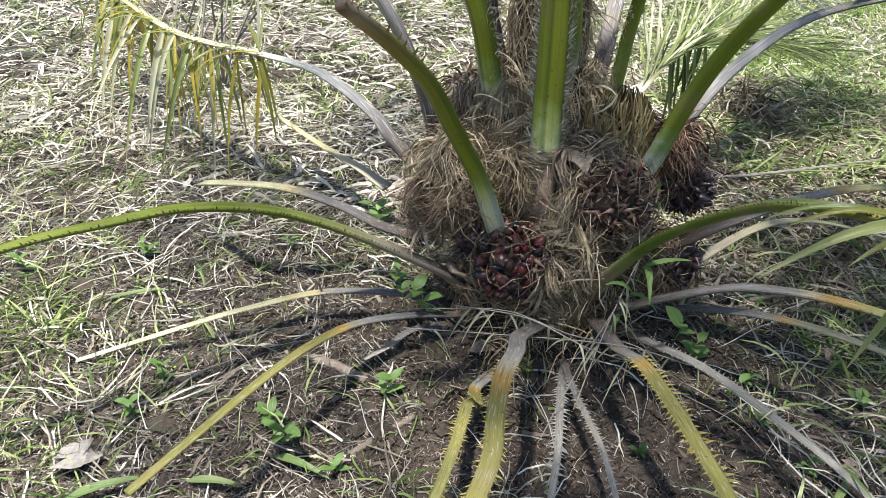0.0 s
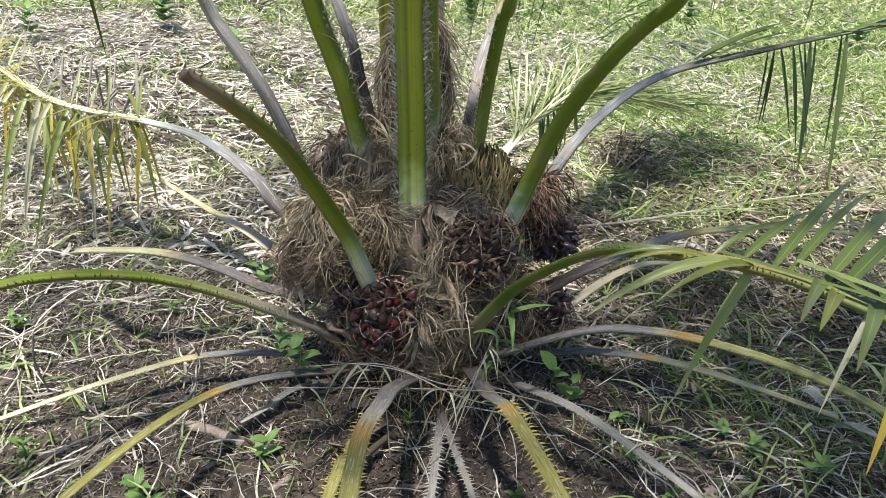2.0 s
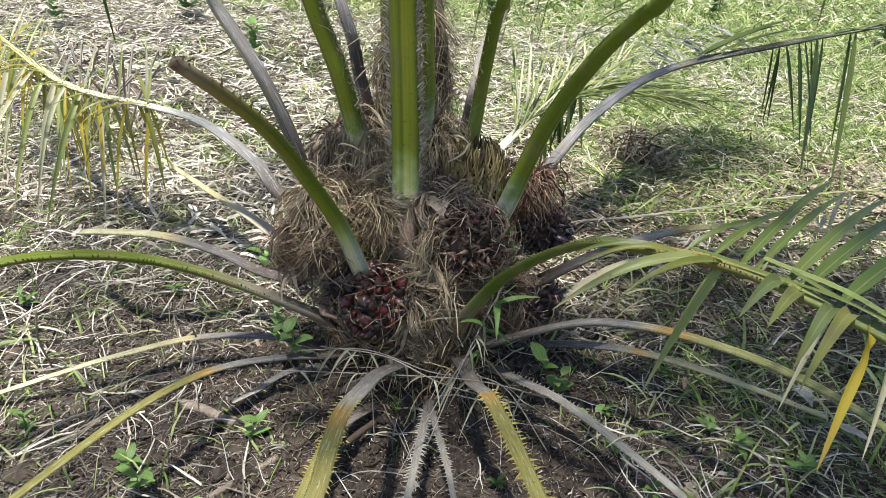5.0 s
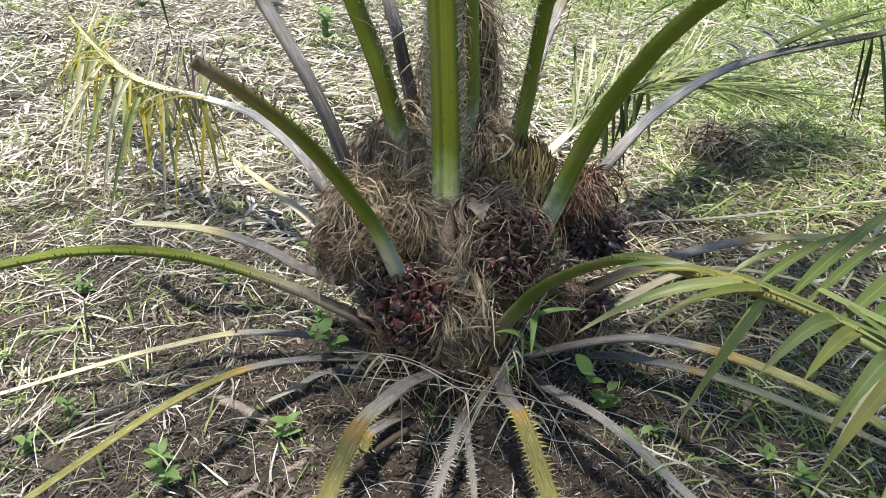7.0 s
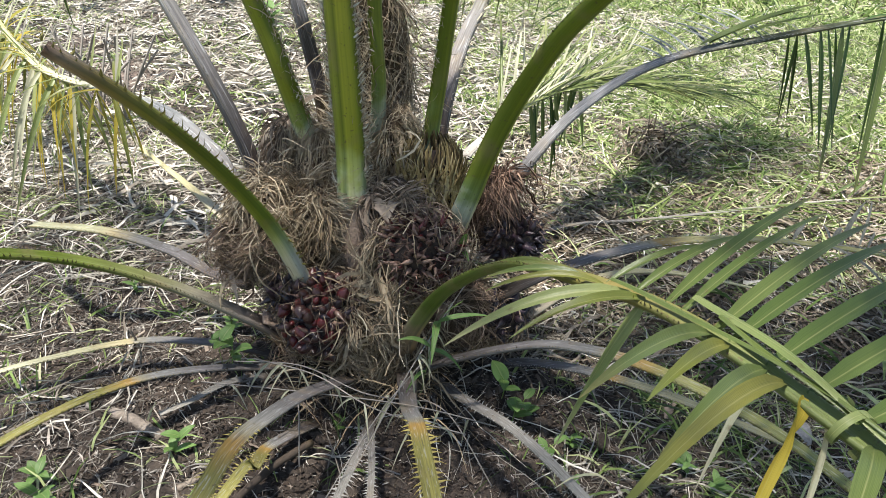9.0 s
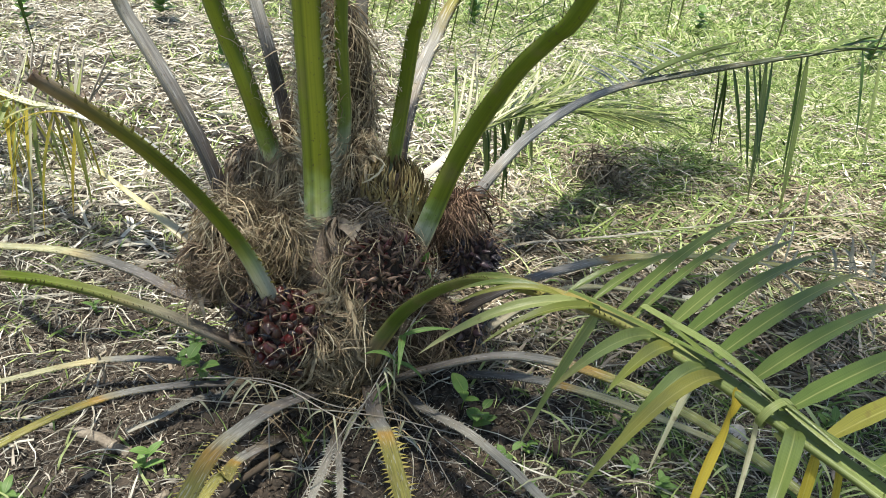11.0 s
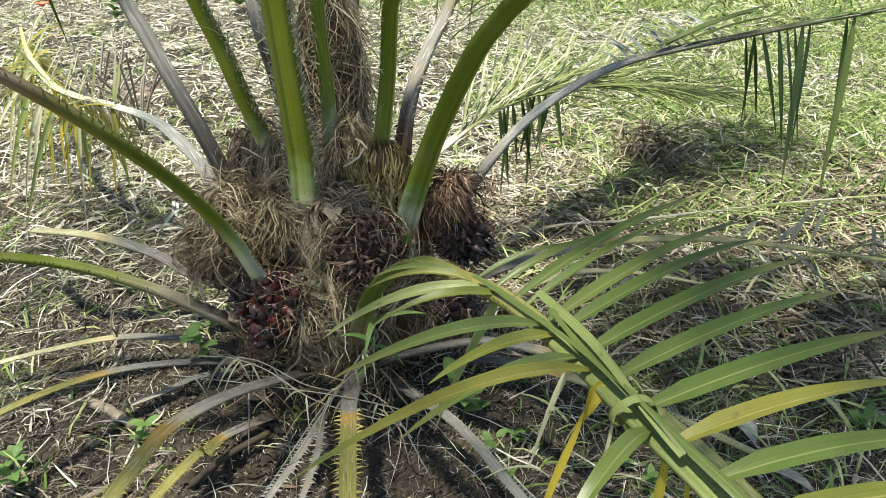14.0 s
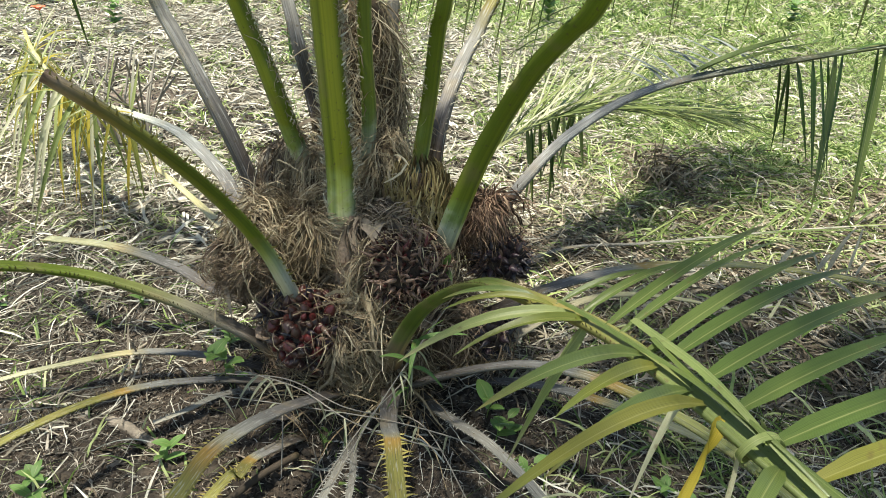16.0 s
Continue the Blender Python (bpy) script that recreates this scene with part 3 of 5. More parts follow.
def crumbs():
    """Small lumps of soil and bark on the bare earth."""
    r = np.random.default_rng(44)
    p = scatter(44000, -1.3, 1.9, 0.35, 2.0, lambda x, y: 1.15 - 0.7 * bare(x, y), r)
    n = len(p)
    s = 0.0042 * r.lognormal(0, 0.55, n)
    octa = np.array([(1, 0, 0), (0, 1, 0), (-1, 0, 0), (0, -1, 0), (0, 0, .8), (0, 0, -.8)])
    v = (octa[None] * r.uniform(.6, 1.4, (n, 6, 3)) + r.normal(0, .15, (n, 6, 3))) * s[:, None, None] * np.array([1.3, 1.3, 1]) + (p + [0, 0, .004])[:, None]
    tri = np.array([(0, 1, 4), (1, 2, 4), (2, 3, 4), (3, 0, 4), (1, 0, 5), (2, 1, 5), (3, 2, 5), (0, 3, 5)])
    f = (np.arange(n)[:, None, None] * 6 + tri[None]).reshape(-1, 3)
    ob = big_mesh("soil_crumbs", v.reshape(-1, 3), f, M_CLOD, None, "stuff", "dark crumbs of soil and bark")
    ob.data.polygons.foreach_set("use_smooth", [False] * len(ob.data.polygons))


crumbs()


def grass():
    r = np.random.default_rng(33)

    def tufts(n, x0, x1, y0, y1, keep, blades, spread, ln, w, seg, label):
        c = scatter(n, x0, x1, y0, y1, keep, r)
        k = r.integers(blades // 2, blades + blades // 2, len(c))
        root = np.repeat(c, k, 0)
        off = r.normal(0, spread, (len(root), 2))
        root[:, :2] += off
        root[:, 2] = ground_z(root[:, 0], root[:, 1])
        a = np.arctan2(off[:, 1], off[:, 0]) + r.normal(0, 0.7, len(root))
        el = r.uniform(0.1, 1.05, len(root))
        d = np.stack([np.cos(a) * np.cos(el), np.sin(a) * np.cos(el), np.sin(el)], -1)
        strands("grass", root, d, ln, w, M_GRAS, None, r, seg, 1.0, 0.35, label=label)
    near = lambda x, y: bare(x, y) ** 2 * np.clip((0.16 + 0.5 * (patch(x, y, 3.3, 1.2) > 0.6)) + 0.13 * (x > 0.95) + 0.16 * (x < -0.55), 0, 1)
    tufts(4200, -1.8, 2.6, 0.35, 2.7, near, 10, 0.03, 0.08, 0.0042, 3, "short green grass in thin tufts")
    mid = lambda x, y: np.where(x > .3, np.clip((y - 2.1) / 1.1, .3, 1), 1) * (0.15 + 0.2 * (x > .4) + 0.75 * patch(x, y, 2.6, 3.1) ** 1.2 * (0.4 + 0.6 * patch(x, y, 0.9, 1.3))) * np.clip(0.5 + 0.32 * x, 0.2, 1) * np.clip((y * 0.75 + 2.2 - abs(x - 0.5)) / 1.4, 0, 1)
    tufts(26000, -6, 7, 2.3, 6.2, mid, 13, 0.05, 0.09, 0.0066, 2, "green grass in the sun")
    far = lambda x, y: (0.3 + 0.7 * patch(x, y, 0.9, 5.0))
    tufts(22000, -11, 12, 5.6, 14, far, 11, 0.09, 0.13, 0.013, 2, "green grass farther off")

    around = lambda x, y: (0.25 + 0.75 * patch(x, y, 0.9, 7.0)) * ((abs(x - 0.4) > 2.2) | (y < 0.4))
    tufts(9000, -7, 8, -6, 2.6, around, 8, 0.07, 0.13, 0.011, 2, "thin green grass all round")
    p = scatter(26000, -7, 8, -6, 2.6, lambda x, y: (0.3 + 0.7 * patch(x, y, 1.0, 4.0)) * ((abs(x - 0.4) > 1.9) | (y < 0.4)), r)
    strands("straw_litter", p + [0, 0, 0.01], lying(len(p), r, 0.2), 0.16, 0.009, M_STRW, None, r, 2, 0.4, 0.6, label="dry straw strewn all round")


grass()


# ---- the palm ----
palm = new("oil_palm")
palm.location = (0, 0, 0)
tagged(palm, "young oil palm with thorny stalks and ripening fruit bunches", "palm tree")
R = np.random.default_rng(5)


def frond(pts, w0, w1, material, label, thorn=M_TH_B, size=0.009, gap=0.013, span=(0.12, 0.8), depth=1.0, n=None, taper=1.0, flare=1.35, up=0.5, twist=0.0):
    """A leaf stalk with its thorns. Returns the stalk and its line."""
    c, ln = spline(pts, n or max(24, int(sum(math.dist(a, b) for a, b in zip(pts, pts[1:])) / 0.022)))
    v = np.linspace(0, 1, len(c))
    w = (w0 + (w1 - w0) * v ** taper) * (1 + (flare - 1) * np.exp(-v * ln / 0.06))
    ve, fa, uv = stalk_shape(c, w, depth=depth, twist=twist)
    ob = mesh_ob("frond", ve, fa, material, palm, uv, label=label)
    if gap:
        tv, tf = thorn_shape(c, w, span[0], span[1], gap, size, R, up)
        tagged(mesh_ob("thorn_fringe", tv, tf, thorn, ob, smooth=False), kind="stuff")
    return ob, c, w


def put_leaflets(ob, c, items, material, width=0.022, label=""):
    """Leaflets one by one: (place along the line 0..1, side, length, forward, lift, droop, width factor, own material or None)."""
    t, s, n = frames(c)
    for v, sgn, ln, fwd, lift, droop, wf, m in items:
        i = min(int(v * (len(c) - 1)), len(c) - 1)
        d = sgn * s[i] + t[i] * fwd + n[i] * lift
        ve, fa, uv = leaflet_shape(c[i] + n[i] * 0.004 + sgn * s[i] * 0.006, d, ln, width * wf, droop, n[i], R)
        mesh_ob("leaflet", ve, fa, m or material, ob, uv, label=label)


def crown_leaflets(ob, c, lo, hi, gap, ln, width, material, droop=1.2):
    """The dense leaflets of a frond high in the crown, as one mesh."""
    t, s, n = frames(c)
    seg = np.r_[0, np.cumsum(np.linalg.norm(np.diff(c, axis=0), axis=1))]
    V, Fc, U = [], [], []
    x = lo * seg[-1]
    while x < hi * seg[-1]:
        x += gap
        i = min(int(np.searchsorted(seg, x)), len(c) - 1)
        u = (x / seg[-1] - lo) / (hi - lo)
        for sgn in (-1, 1):
            d = sgn * s[i] + t[i] * R.uniform(0.3, 0.7) + n[i] * R.uniform(-0.1, 0.5)
            ve, fa, uv = leaflet_shape(c[i], d, ln * (0.6 + 0.6 * math.sin(math.pi * min(1, 0.15 + u * 0.85))) * R.uniform(0.85, 1.15), width, droop, n[i], R, seg=5)
            k = len(V)
            V += list(ve)
            U += uv
            Fc += [tuple(a + k for a in f) for f in fa]
    tagged(mesh_ob("foliage", V, Fc, material, ob, U, label="green feather leaflets of the crown"), kind="stuff")


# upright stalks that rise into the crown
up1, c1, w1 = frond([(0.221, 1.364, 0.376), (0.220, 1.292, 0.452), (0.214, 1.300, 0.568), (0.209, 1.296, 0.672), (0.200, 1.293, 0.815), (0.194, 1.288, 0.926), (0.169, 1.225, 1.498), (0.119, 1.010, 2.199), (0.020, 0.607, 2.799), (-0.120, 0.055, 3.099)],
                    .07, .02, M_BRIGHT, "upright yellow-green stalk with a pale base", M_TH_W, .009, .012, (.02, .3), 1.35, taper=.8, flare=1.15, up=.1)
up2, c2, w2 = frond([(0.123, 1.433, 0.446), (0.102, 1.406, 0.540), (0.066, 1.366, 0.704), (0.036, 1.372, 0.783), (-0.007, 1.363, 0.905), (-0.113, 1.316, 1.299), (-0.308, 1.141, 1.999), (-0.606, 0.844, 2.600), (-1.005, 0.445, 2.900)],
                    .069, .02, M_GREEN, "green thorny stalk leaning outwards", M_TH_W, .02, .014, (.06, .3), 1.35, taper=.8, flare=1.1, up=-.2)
up3, c3, w3 = frond([(-0.020, 1.447, 0.367), (-0.060, 1.427, 0.528), (-0.126, 1.432, 0.677), (-0.221, 1.498, 0.789), (-0.268, 1.519, 0.859), (-0.462, 1.537, 1.294), (-0.675, 1.511, 1.996), (-0.947, 1.457, 2.597), (-1.347, 1.406, 2.898)],
                    .054, .02, M_UPGREY, "weathered grey stalk, greener towards its top", M_TH_G, .01, .016, (.1, .4), 1.35, taper=.8)
up4, c4, w4 = frond([(0.119, 1.500, 0.553), (0.082, 1.524, 0.683), (0.063, 1.515, 0.776), (0.007, 1.596, 0.890), (-0.116, 1.737, 1.167), (-0.347, 1.991, 1.612), (-0.698, 2.393, 1.909)],
                    .036, .018, M_UPGREY, "grey-green stalk behind the others", M_TH_G, .01, .016, (.1, .4), 1.35, taper=.8)
up5, c5, w5 = frond([(.17, 1.58, .55), (.155, 1.65, .67), (.14, 1.67, .86), (.125, 1.68, 1.4), (.09, 1.62, 2.0), (-.02, 1.42, 2.55), (-.2, 1.05, 2.9)],
                    .06, .02, M_GREEN, "upright green stalk at the back", M_TH_W, .01, .016, (.05, .4), 1.35, taper=.8)
up6, c6, w6 = frond([(0.239, 1.414, 0.508), (0.253, 1.380, 0.670), (0.240, 1.402, 0.935), (0.271, 1.414, 1.508), (0.462, 1.400, 2.105), (0.837, 1.340, 2.554), (1.440, 1.234, 2.753)],
                    .048, .02, M_GREEN, "dark green stalk close to the spear", M_TH_W, .01, .014, (.05, .4), 1.35, taper=.8)
up7, c7, w7 = frond([(0.262, 1.533, 0.495), (0.266, 1.558, 0.693), (0.264, 1.630, 0.937), (0.315, 1.675, 1.387), (0.372, 1.812, 1.789)],
                    .04, .015, M_DRY, "dry brown stalk wrapped in fibre", M_TH_B, .01, .014, (.05, .5), 0.8)
up8, c8, w8 = frond([(0.342, 1.439, 0.440), (0.359, 1.413, 0.542), (0.376, 1.434, 0.704), (0.393, 1.409, 0.865), (0.407, 1.391, 0.923), (0.483, 1.379, 1.449), (0.723, 1.267, 1.999), (1.103, 1.041, 2.399), (1.602, 0.793, 2.499)],
                    .05, .02, M_GREEN, "slender green stalk", M_TH_W, .008, .013, (.05, .4), 1.35, taper=.8)
up9, c9, w9 = frond([(0.355, 1.664, 0.443), (0.377, 1.696, 0.585), (0.404, 1.813, 0.685), (0.434, 1.891, 0.747), (0.483, 1.968, 0.855), (0.673, 2.180, 1.146), (0.981, 2.521, 1.397), (1.485, 3.017, 1.498)],
                    .05, .018, M_UPGREY, "purple-grey weathered stalk", M_TH_G, .008, .016, (.05, .4), 1.35, taper=.8)
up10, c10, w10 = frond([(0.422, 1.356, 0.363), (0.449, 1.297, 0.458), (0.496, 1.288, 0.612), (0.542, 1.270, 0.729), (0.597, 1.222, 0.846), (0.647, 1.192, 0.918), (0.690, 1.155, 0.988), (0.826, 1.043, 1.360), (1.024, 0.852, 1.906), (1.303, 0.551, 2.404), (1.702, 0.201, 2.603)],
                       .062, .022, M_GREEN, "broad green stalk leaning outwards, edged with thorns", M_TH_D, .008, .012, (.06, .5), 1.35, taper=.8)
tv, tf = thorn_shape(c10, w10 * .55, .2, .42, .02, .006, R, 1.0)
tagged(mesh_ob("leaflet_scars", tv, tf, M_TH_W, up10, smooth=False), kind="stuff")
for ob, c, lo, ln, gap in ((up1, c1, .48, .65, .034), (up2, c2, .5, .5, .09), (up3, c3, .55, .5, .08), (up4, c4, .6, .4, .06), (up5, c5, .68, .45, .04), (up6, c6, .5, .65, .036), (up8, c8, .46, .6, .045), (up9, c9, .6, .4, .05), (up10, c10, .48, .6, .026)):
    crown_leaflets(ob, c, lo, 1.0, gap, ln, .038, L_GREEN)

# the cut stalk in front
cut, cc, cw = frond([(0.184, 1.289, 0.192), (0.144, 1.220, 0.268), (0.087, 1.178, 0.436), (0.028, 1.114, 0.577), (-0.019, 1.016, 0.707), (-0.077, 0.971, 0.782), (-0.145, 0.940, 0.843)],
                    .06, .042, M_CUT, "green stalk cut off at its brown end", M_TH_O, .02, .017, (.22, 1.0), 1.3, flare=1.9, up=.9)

# long grey frond with hanging dark leaflets
gr, gc, gw = frond([(0.523, 1.513, 0.307), (0.563, 1.546, 0.418), (0.702, 1.640, 0.580), (0.906, 1.767, 0.680), (1.190, 1.813, 0.752), (1.505, 1.945, 0.793), (1.765, 2.098, 0.799), (2.310, 2.328, 0.767), (2.808, 2.532, 0.613)],
                   .05, .012, M_GREY, "arching grey frond with hanging dark green leaflets", M_TH_G, .009, .012, (.03, .35), 0.8, taper=.7)


def leaf_to(ob, o, tip, bow, w, m, twist=.4, normal=(0, 0, 1), label=""):
    ve, fa, uv = arc_leaf(o, tip, bow, w, normal, .4, R.uniform(-twist, twist))
    mesh_ob("leaflet", ve, fa, m, ob, uv, label=label)


def at_x(c, x):
    return c[int(np.argmin(np.abs(c[:, 0] - x)))]


# torn leaflets at the bend of the broad stalk, and leaflet ends that hang from the crown
for k in range(5):
    o = c10[int(np.argmin(np.abs(c10[:, 2] - (.87 + .03 * k))))] + np.array([-.025, .01, 0])
    leaf_to(up10, o, o + np.array([-.05 - .012 * k, R.uniform(-.02, .04), -.035 - .01 * k]), .008, R.uniform(.006, .011), L_DARK, .6)
for x, y, z, w in ((.748, 2.077, .769, .008), (.804, 2.06, .748, .008), (.961, 2.013, .736, .010), (1.093, 1.974, .782, .008), (1.211, 1.933, .846, .008), (1.41, 1.838, .907, .012), (1.547, 1.73, .772, .012)):
    leaf_to(up9, (x + R.uniform(-.04, .04), y, z + .6), (x, y, z), .0, w, L_GREEN if w > .009 else L_DARK, .6, (.3, -1, .2))
# straight dark leaflets that hang in a narrow fan, and single long ones farther out
for x, tip, w, m in ((1.206, (1.281, 1.914, .50), .009, L_DARK), (1.235, (1.25, 1.83, .51), .009, L_DARK), (1.225, (1.323, 1.95, .487), .010, L_DARK), (1.25, (1.335, 1.79, .50), .012, L_DARK),
                     (1.285, (1.345, 1.76, .48), .013, L_DARK), (1.315, (1.361, 1.725, .49), .010, L_DARK), (1.328, (1.40, 1.80, .46), .009, L_DARK),
                     (1.347, (1.357, 1.726, .39), .022, L_GREEN), (1.375, (1.37, 1.76, .44), .013, L_DARK), (1.47, (1.512, 1.881, .42), .014, L_DARK), (1.487, (1.453, 1.72, .37), .023, L_GREEN),
                     (1.72, (1.70, 1.90, .56), .014, L_DARK), (1.80, (1.74, 1.86, .38), .019, L_LIME), (2.02, (2.0, 2.0, .40), .016, L_DARK)):
    leaf_to(gr, at_x(gc, x) + np.array([0, -.004, -.004]), tip, .006, w, m, .5, (.4, -1, .1))
for k in range(16):
    o = at_x(gc, 1.42 + .055 * k)
    leaf_to(gr, o, o + np.array([R.uniform(.15, .34), R.uniform(.06, .22), R.uniform(-.02, .12)]), .02, R.uniform(.009, .015), L_GREEN if k % 3 else L_DARK)
# grey leaflets swept over the far side, and a green pair along the top
for k in range(11):
    o = at_x(gc, .9 + .026 * k)
    leaf_to(gr, o, o + np.array([R.uniform(-.16, -.04), R.uniform(.16, .3), R.uniform(-.02, .03)]), .012, R.uniform(.008, .012), L_BLUE, .3, (0, 0, 1), "dead blue-grey leaflet")
for x, tip, w in ((1.0, (1.31, 1.93, .815), .022), (1.02, (1.26, 1.9, .80), .018), (1.06, (1.36, 1.9, .80), .016)):
    leaf_to(gr, at_x(gc, x) + np.array([0, 0, .012]), tip, .012, w, L_GREEN, .3)

# the green frond that arches towards the viewer
ar, ac, aw = frond([(0.350, 1.170, 0.180), (0.371, 1.132, 0.257), (0.440, 1.027, 0.434), (0.539, 0.881, 0.591), (0.629, 0.755, 0.652), (0.717, 0.639, 0.688), (0.826, 0.481, 0.696), (0.947, 0.318, 0.675), (1.060, 0.148, 0.589), (1.150, -0.005, 0.473)],
                   .05, .016, M_ARCH, "arching green frond with broad yellowing leaflets", M_TH_D, .009, .008, (.1, .55), 1.15, taper=.75, flare=1.3, up=.8)


def nearest(c, p):
    return int(np.argmin(np.linalg.norm(c - np.array(p), axis=1)))


# outer side: broad blades spread flat, lengthening towards the middle of the frond
for k, (p, tip, w) in enumerate([((.655, .72, .66), (0.8, 0.8, 0.69), 0.0106), ((.67, .70, .67), (0.86, 0.83, 0.695), 0.0123), ((.70, .66, .68), (0.945, 0.905, 0.725), 0.015), ((.72, .635, .685), (0.965, 0.865, 0.725), 0.0123), ((.745, .60, .69), (1.0, 0.84, 0.725), 0.0176), ((.76, .58, .695), (1.03, 0.81, 0.72), 0.0185), ((.785, .54, .696), (1.065, 0.77, 0.715), 0.0202), ((.80, .515, .697), (1.09, 0.7, 0.715), 0.0202), ((.83, .475, .696), (1.12, 0.635, 0.71), 0.0211),
                                 ((.86, .435, .693), (1.14, 0.57, 0.695), 0.0211), ((.885, .40, .688), (1.16, 0.51, 0.68), 0.0211), ((.91, .365, .684), (1.17, 0.455, 0.665), 0.0211), ((.94, .325, .676), (1.19, 0.385, 0.64), 0.0202), ((.97, .28, .66), (1.21, 0.305, 0.615), 0.0194)]):
    ve, fa, uv = arc_leaf(ac[nearest(ac, p)] + np.array([.005, .003, 0]), tip, R.uniform(.012, .026), w, (R.uniform(-.25, .25), R.uniform(-.3, .1), 1), .5, R.uniform(-.5, .5), 12)
    mesh_ob("leaflet", ve, fa, L_OLD if k in (9, 11, 12) else L_GREEN, ar, uv)
# inner side: reaching back towards the fruit
for p, tip, bow, w, m in [((.636, .745, .656), (.499, .788, .614), .018, .011, L_GREEN), ((.655, .72, .665), (.505, .74, .628), .02, .010, L_OLD), ((.672, .699, .673), (.46, .665, .592), .03, .0165, L_LIME), ((.69, .675, .68), (.535, .615, .652), .022, .014, L_OLD), ((.744, .60, .693), (.573, .38, .785), .02, .017, L_GREEN), ((.76, .58, .695), (.64, .44, .735), .014, .017, L_OLD),
                          ((.785, .54, .697), (.63, .36, .745), .02, .017, L_GREEN), ((.795, .525, .697), (.577, .265, .795), .03, .016, L_OLD), ((.845, .455, .695), (.75, .31, .66), .03, .018, L_GREEN)]:
    ve, fa, uv = arc_leaf(ac[nearest(ac, p)], tip, bow, w, (R.uniform(-.2, .2), -.25, 1), .5, R.uniform(-.5, .5), 12)
    mesh_ob("leaflet", ve, fa, m, ar, uv)
# inner side: hanging down
for p, tip, bow, w, m in [((.691, .675, .681), (.611, .647, .46), .02, .0165, L_LIME), ((.80, .52, .697), (.745, .42, .55), .04, .017, L_YEL), ((.775, .555, .696), (.74, .52, .55), .03, .009, L_PALE), ((.82, .49, .697), (.80, .43, .56), .03, .010, L_PALE), ((.86, .435, .693), (.85, .40, .53), .02, .011, L_YEL), ((.875, .415, .69), (.885, .40, .54), .02, .009, L_YEL), ((.90, .38, .685), (.85, .30, .52), .04, .017, L_OLD), ((.95, .31, .67), (.9, .2, .5), .05, .017, L_YEL), ((.97, .28, .66), (1.0, .25, .5), .04, .016, L_OLD)]:
    ve, fa, uv = arc_leaf(ac[nearest(ac, p)], tip, bow, w, (.5, .3, .5), .5, R.uniform(-.8, .8), 12)
    mesh_ob("leaflet", ve, fa, m, ar, uv)
# leaflets folded back along the stalk, and the one knotted round it
t_, s_, n_ = frames(ac)
for off, lift, w, lo, hi in ((-.027, .018, .014, (.715, .64, .69), (.875, .42, .69)), (-.012, .016, .010, (.735, .61, .69), (.875, .42, .69)), (.008, .012, .010, (.66, .71, .67), (.83, .47, .69)), (-.006, .016, .012, (.835, .47, .70), (1.04, .18, .6))):
    a, b = nearest(ac, lo), nearest(ac, hi)
    V, Fc, U = [], [], []
    for q, i in enumerate(range(a, b + 1)):
        v = q / max(1, b - a)
        e = off * (1 - 1.25 * v)
        ww = w * (.55 + .45 * math.sin(math.pi * min(1, .25 + v)))
        for k, x in enumerate((-.5, 0, .5)):
            V.append(ac[i] + s_[i] * (e + x * ww) + n_[i] * (lift + (.002 if k == 1 else 0) + .004 * math.sin(v * 7 + off * 300)))
            U.append((k / 2, v * .7))
    for q in range(b - a):
        for k in range(2):
            x = q * 3 + k
            Fc.append((x, x + 1, x + 4, x + 3))
    mesh_ob("leaflet", V, Fc, L_LIME if off < -.02 else L_GREEN, ar, U, label="leaflet folded back along the stalk")
kn = nearest(ac, (.832, .473, .70))
V, Fc, U = [], [], []
for q in range(45):
    v = q / 44
    a = v * 2 * math.pi * 1.6 + 2.2
    ctr = ac[kn] + t_[kn] * (v - .5) * .034
    rad = .019 + .002 * math.sin(a * 1.3)
    o = ctr + s_[kn] * rad * 1.15 * math.cos(a) + n_[kn] * (rad * math.sin(a) + .004)
    lean = t_[kn] * .9 + s_[kn] * .3
    for k, x in enumerate((-.5, 0, .5)):
        V.append(o + lean * x * .010)
        U.append((k / 2, .3))
for q in range(44):
    for k in range(2):
        x = q * 3 + k
        Fc.append((x, x + 1, x + 4, x + 3))
mesh_ob("leaflet", V, Fc, L_LIME, ar, U, label="leaflet knotted round the stalk")

# low fronds on the right
rf1, rc1, rw1 = frond([(0.381, 1.169, 0.044), (0.406, 1.147, 0.147), (0.610, 1.123, 0.253), (0.747, 1.057, 0.303), (0.863, 0.952, 0.340), (0.954, 0.839, 0.367), (1.030, 0.729, 0.376), (1.172, 0.557, 0.345), (1.317, 0.386, 0.268)],
                      .042, .014, turned(.395, (.23, .23, .09), (.24, .26, .08)), "low frond, grey at the base and yellow-green beyond", M_TH_D, .007, .009, (.1, .9), .8)
rf2, rc2, rw2 = frond([(0.517, 1.337, 0.019), (0.668, 1.284, 0.077), (0.789, 1.205, 0.127), (0.916, 1.177, 0.116), (1.061, 1.156, 0.081), (1.257, 1.093, 0.046)],
                      .032, .02, turned(.42, STRAW, (.45, .4, .2)), "low drying frond close to the ground", M_TH_G, .008, .007, (.1, .9), .7)
rf3, rc3, rw3 = frond([(0.540, 1.296, 0.246), (0.666, 1.240, 0.370), (0.819, 1.283, 0.412), (0.951, 1.349, 0.406), (1.150, 1.394, 0.399), (1.456, 1.440, 0.361), (1.906, 1.545, 0.268)],
                      .036, .012, turned(.28, (.42, .37, .17), (.36, .36, .1)), "grey frond with a straw-yellow outer half", M_TH_G, .008, .014, (.1, .9), .7)
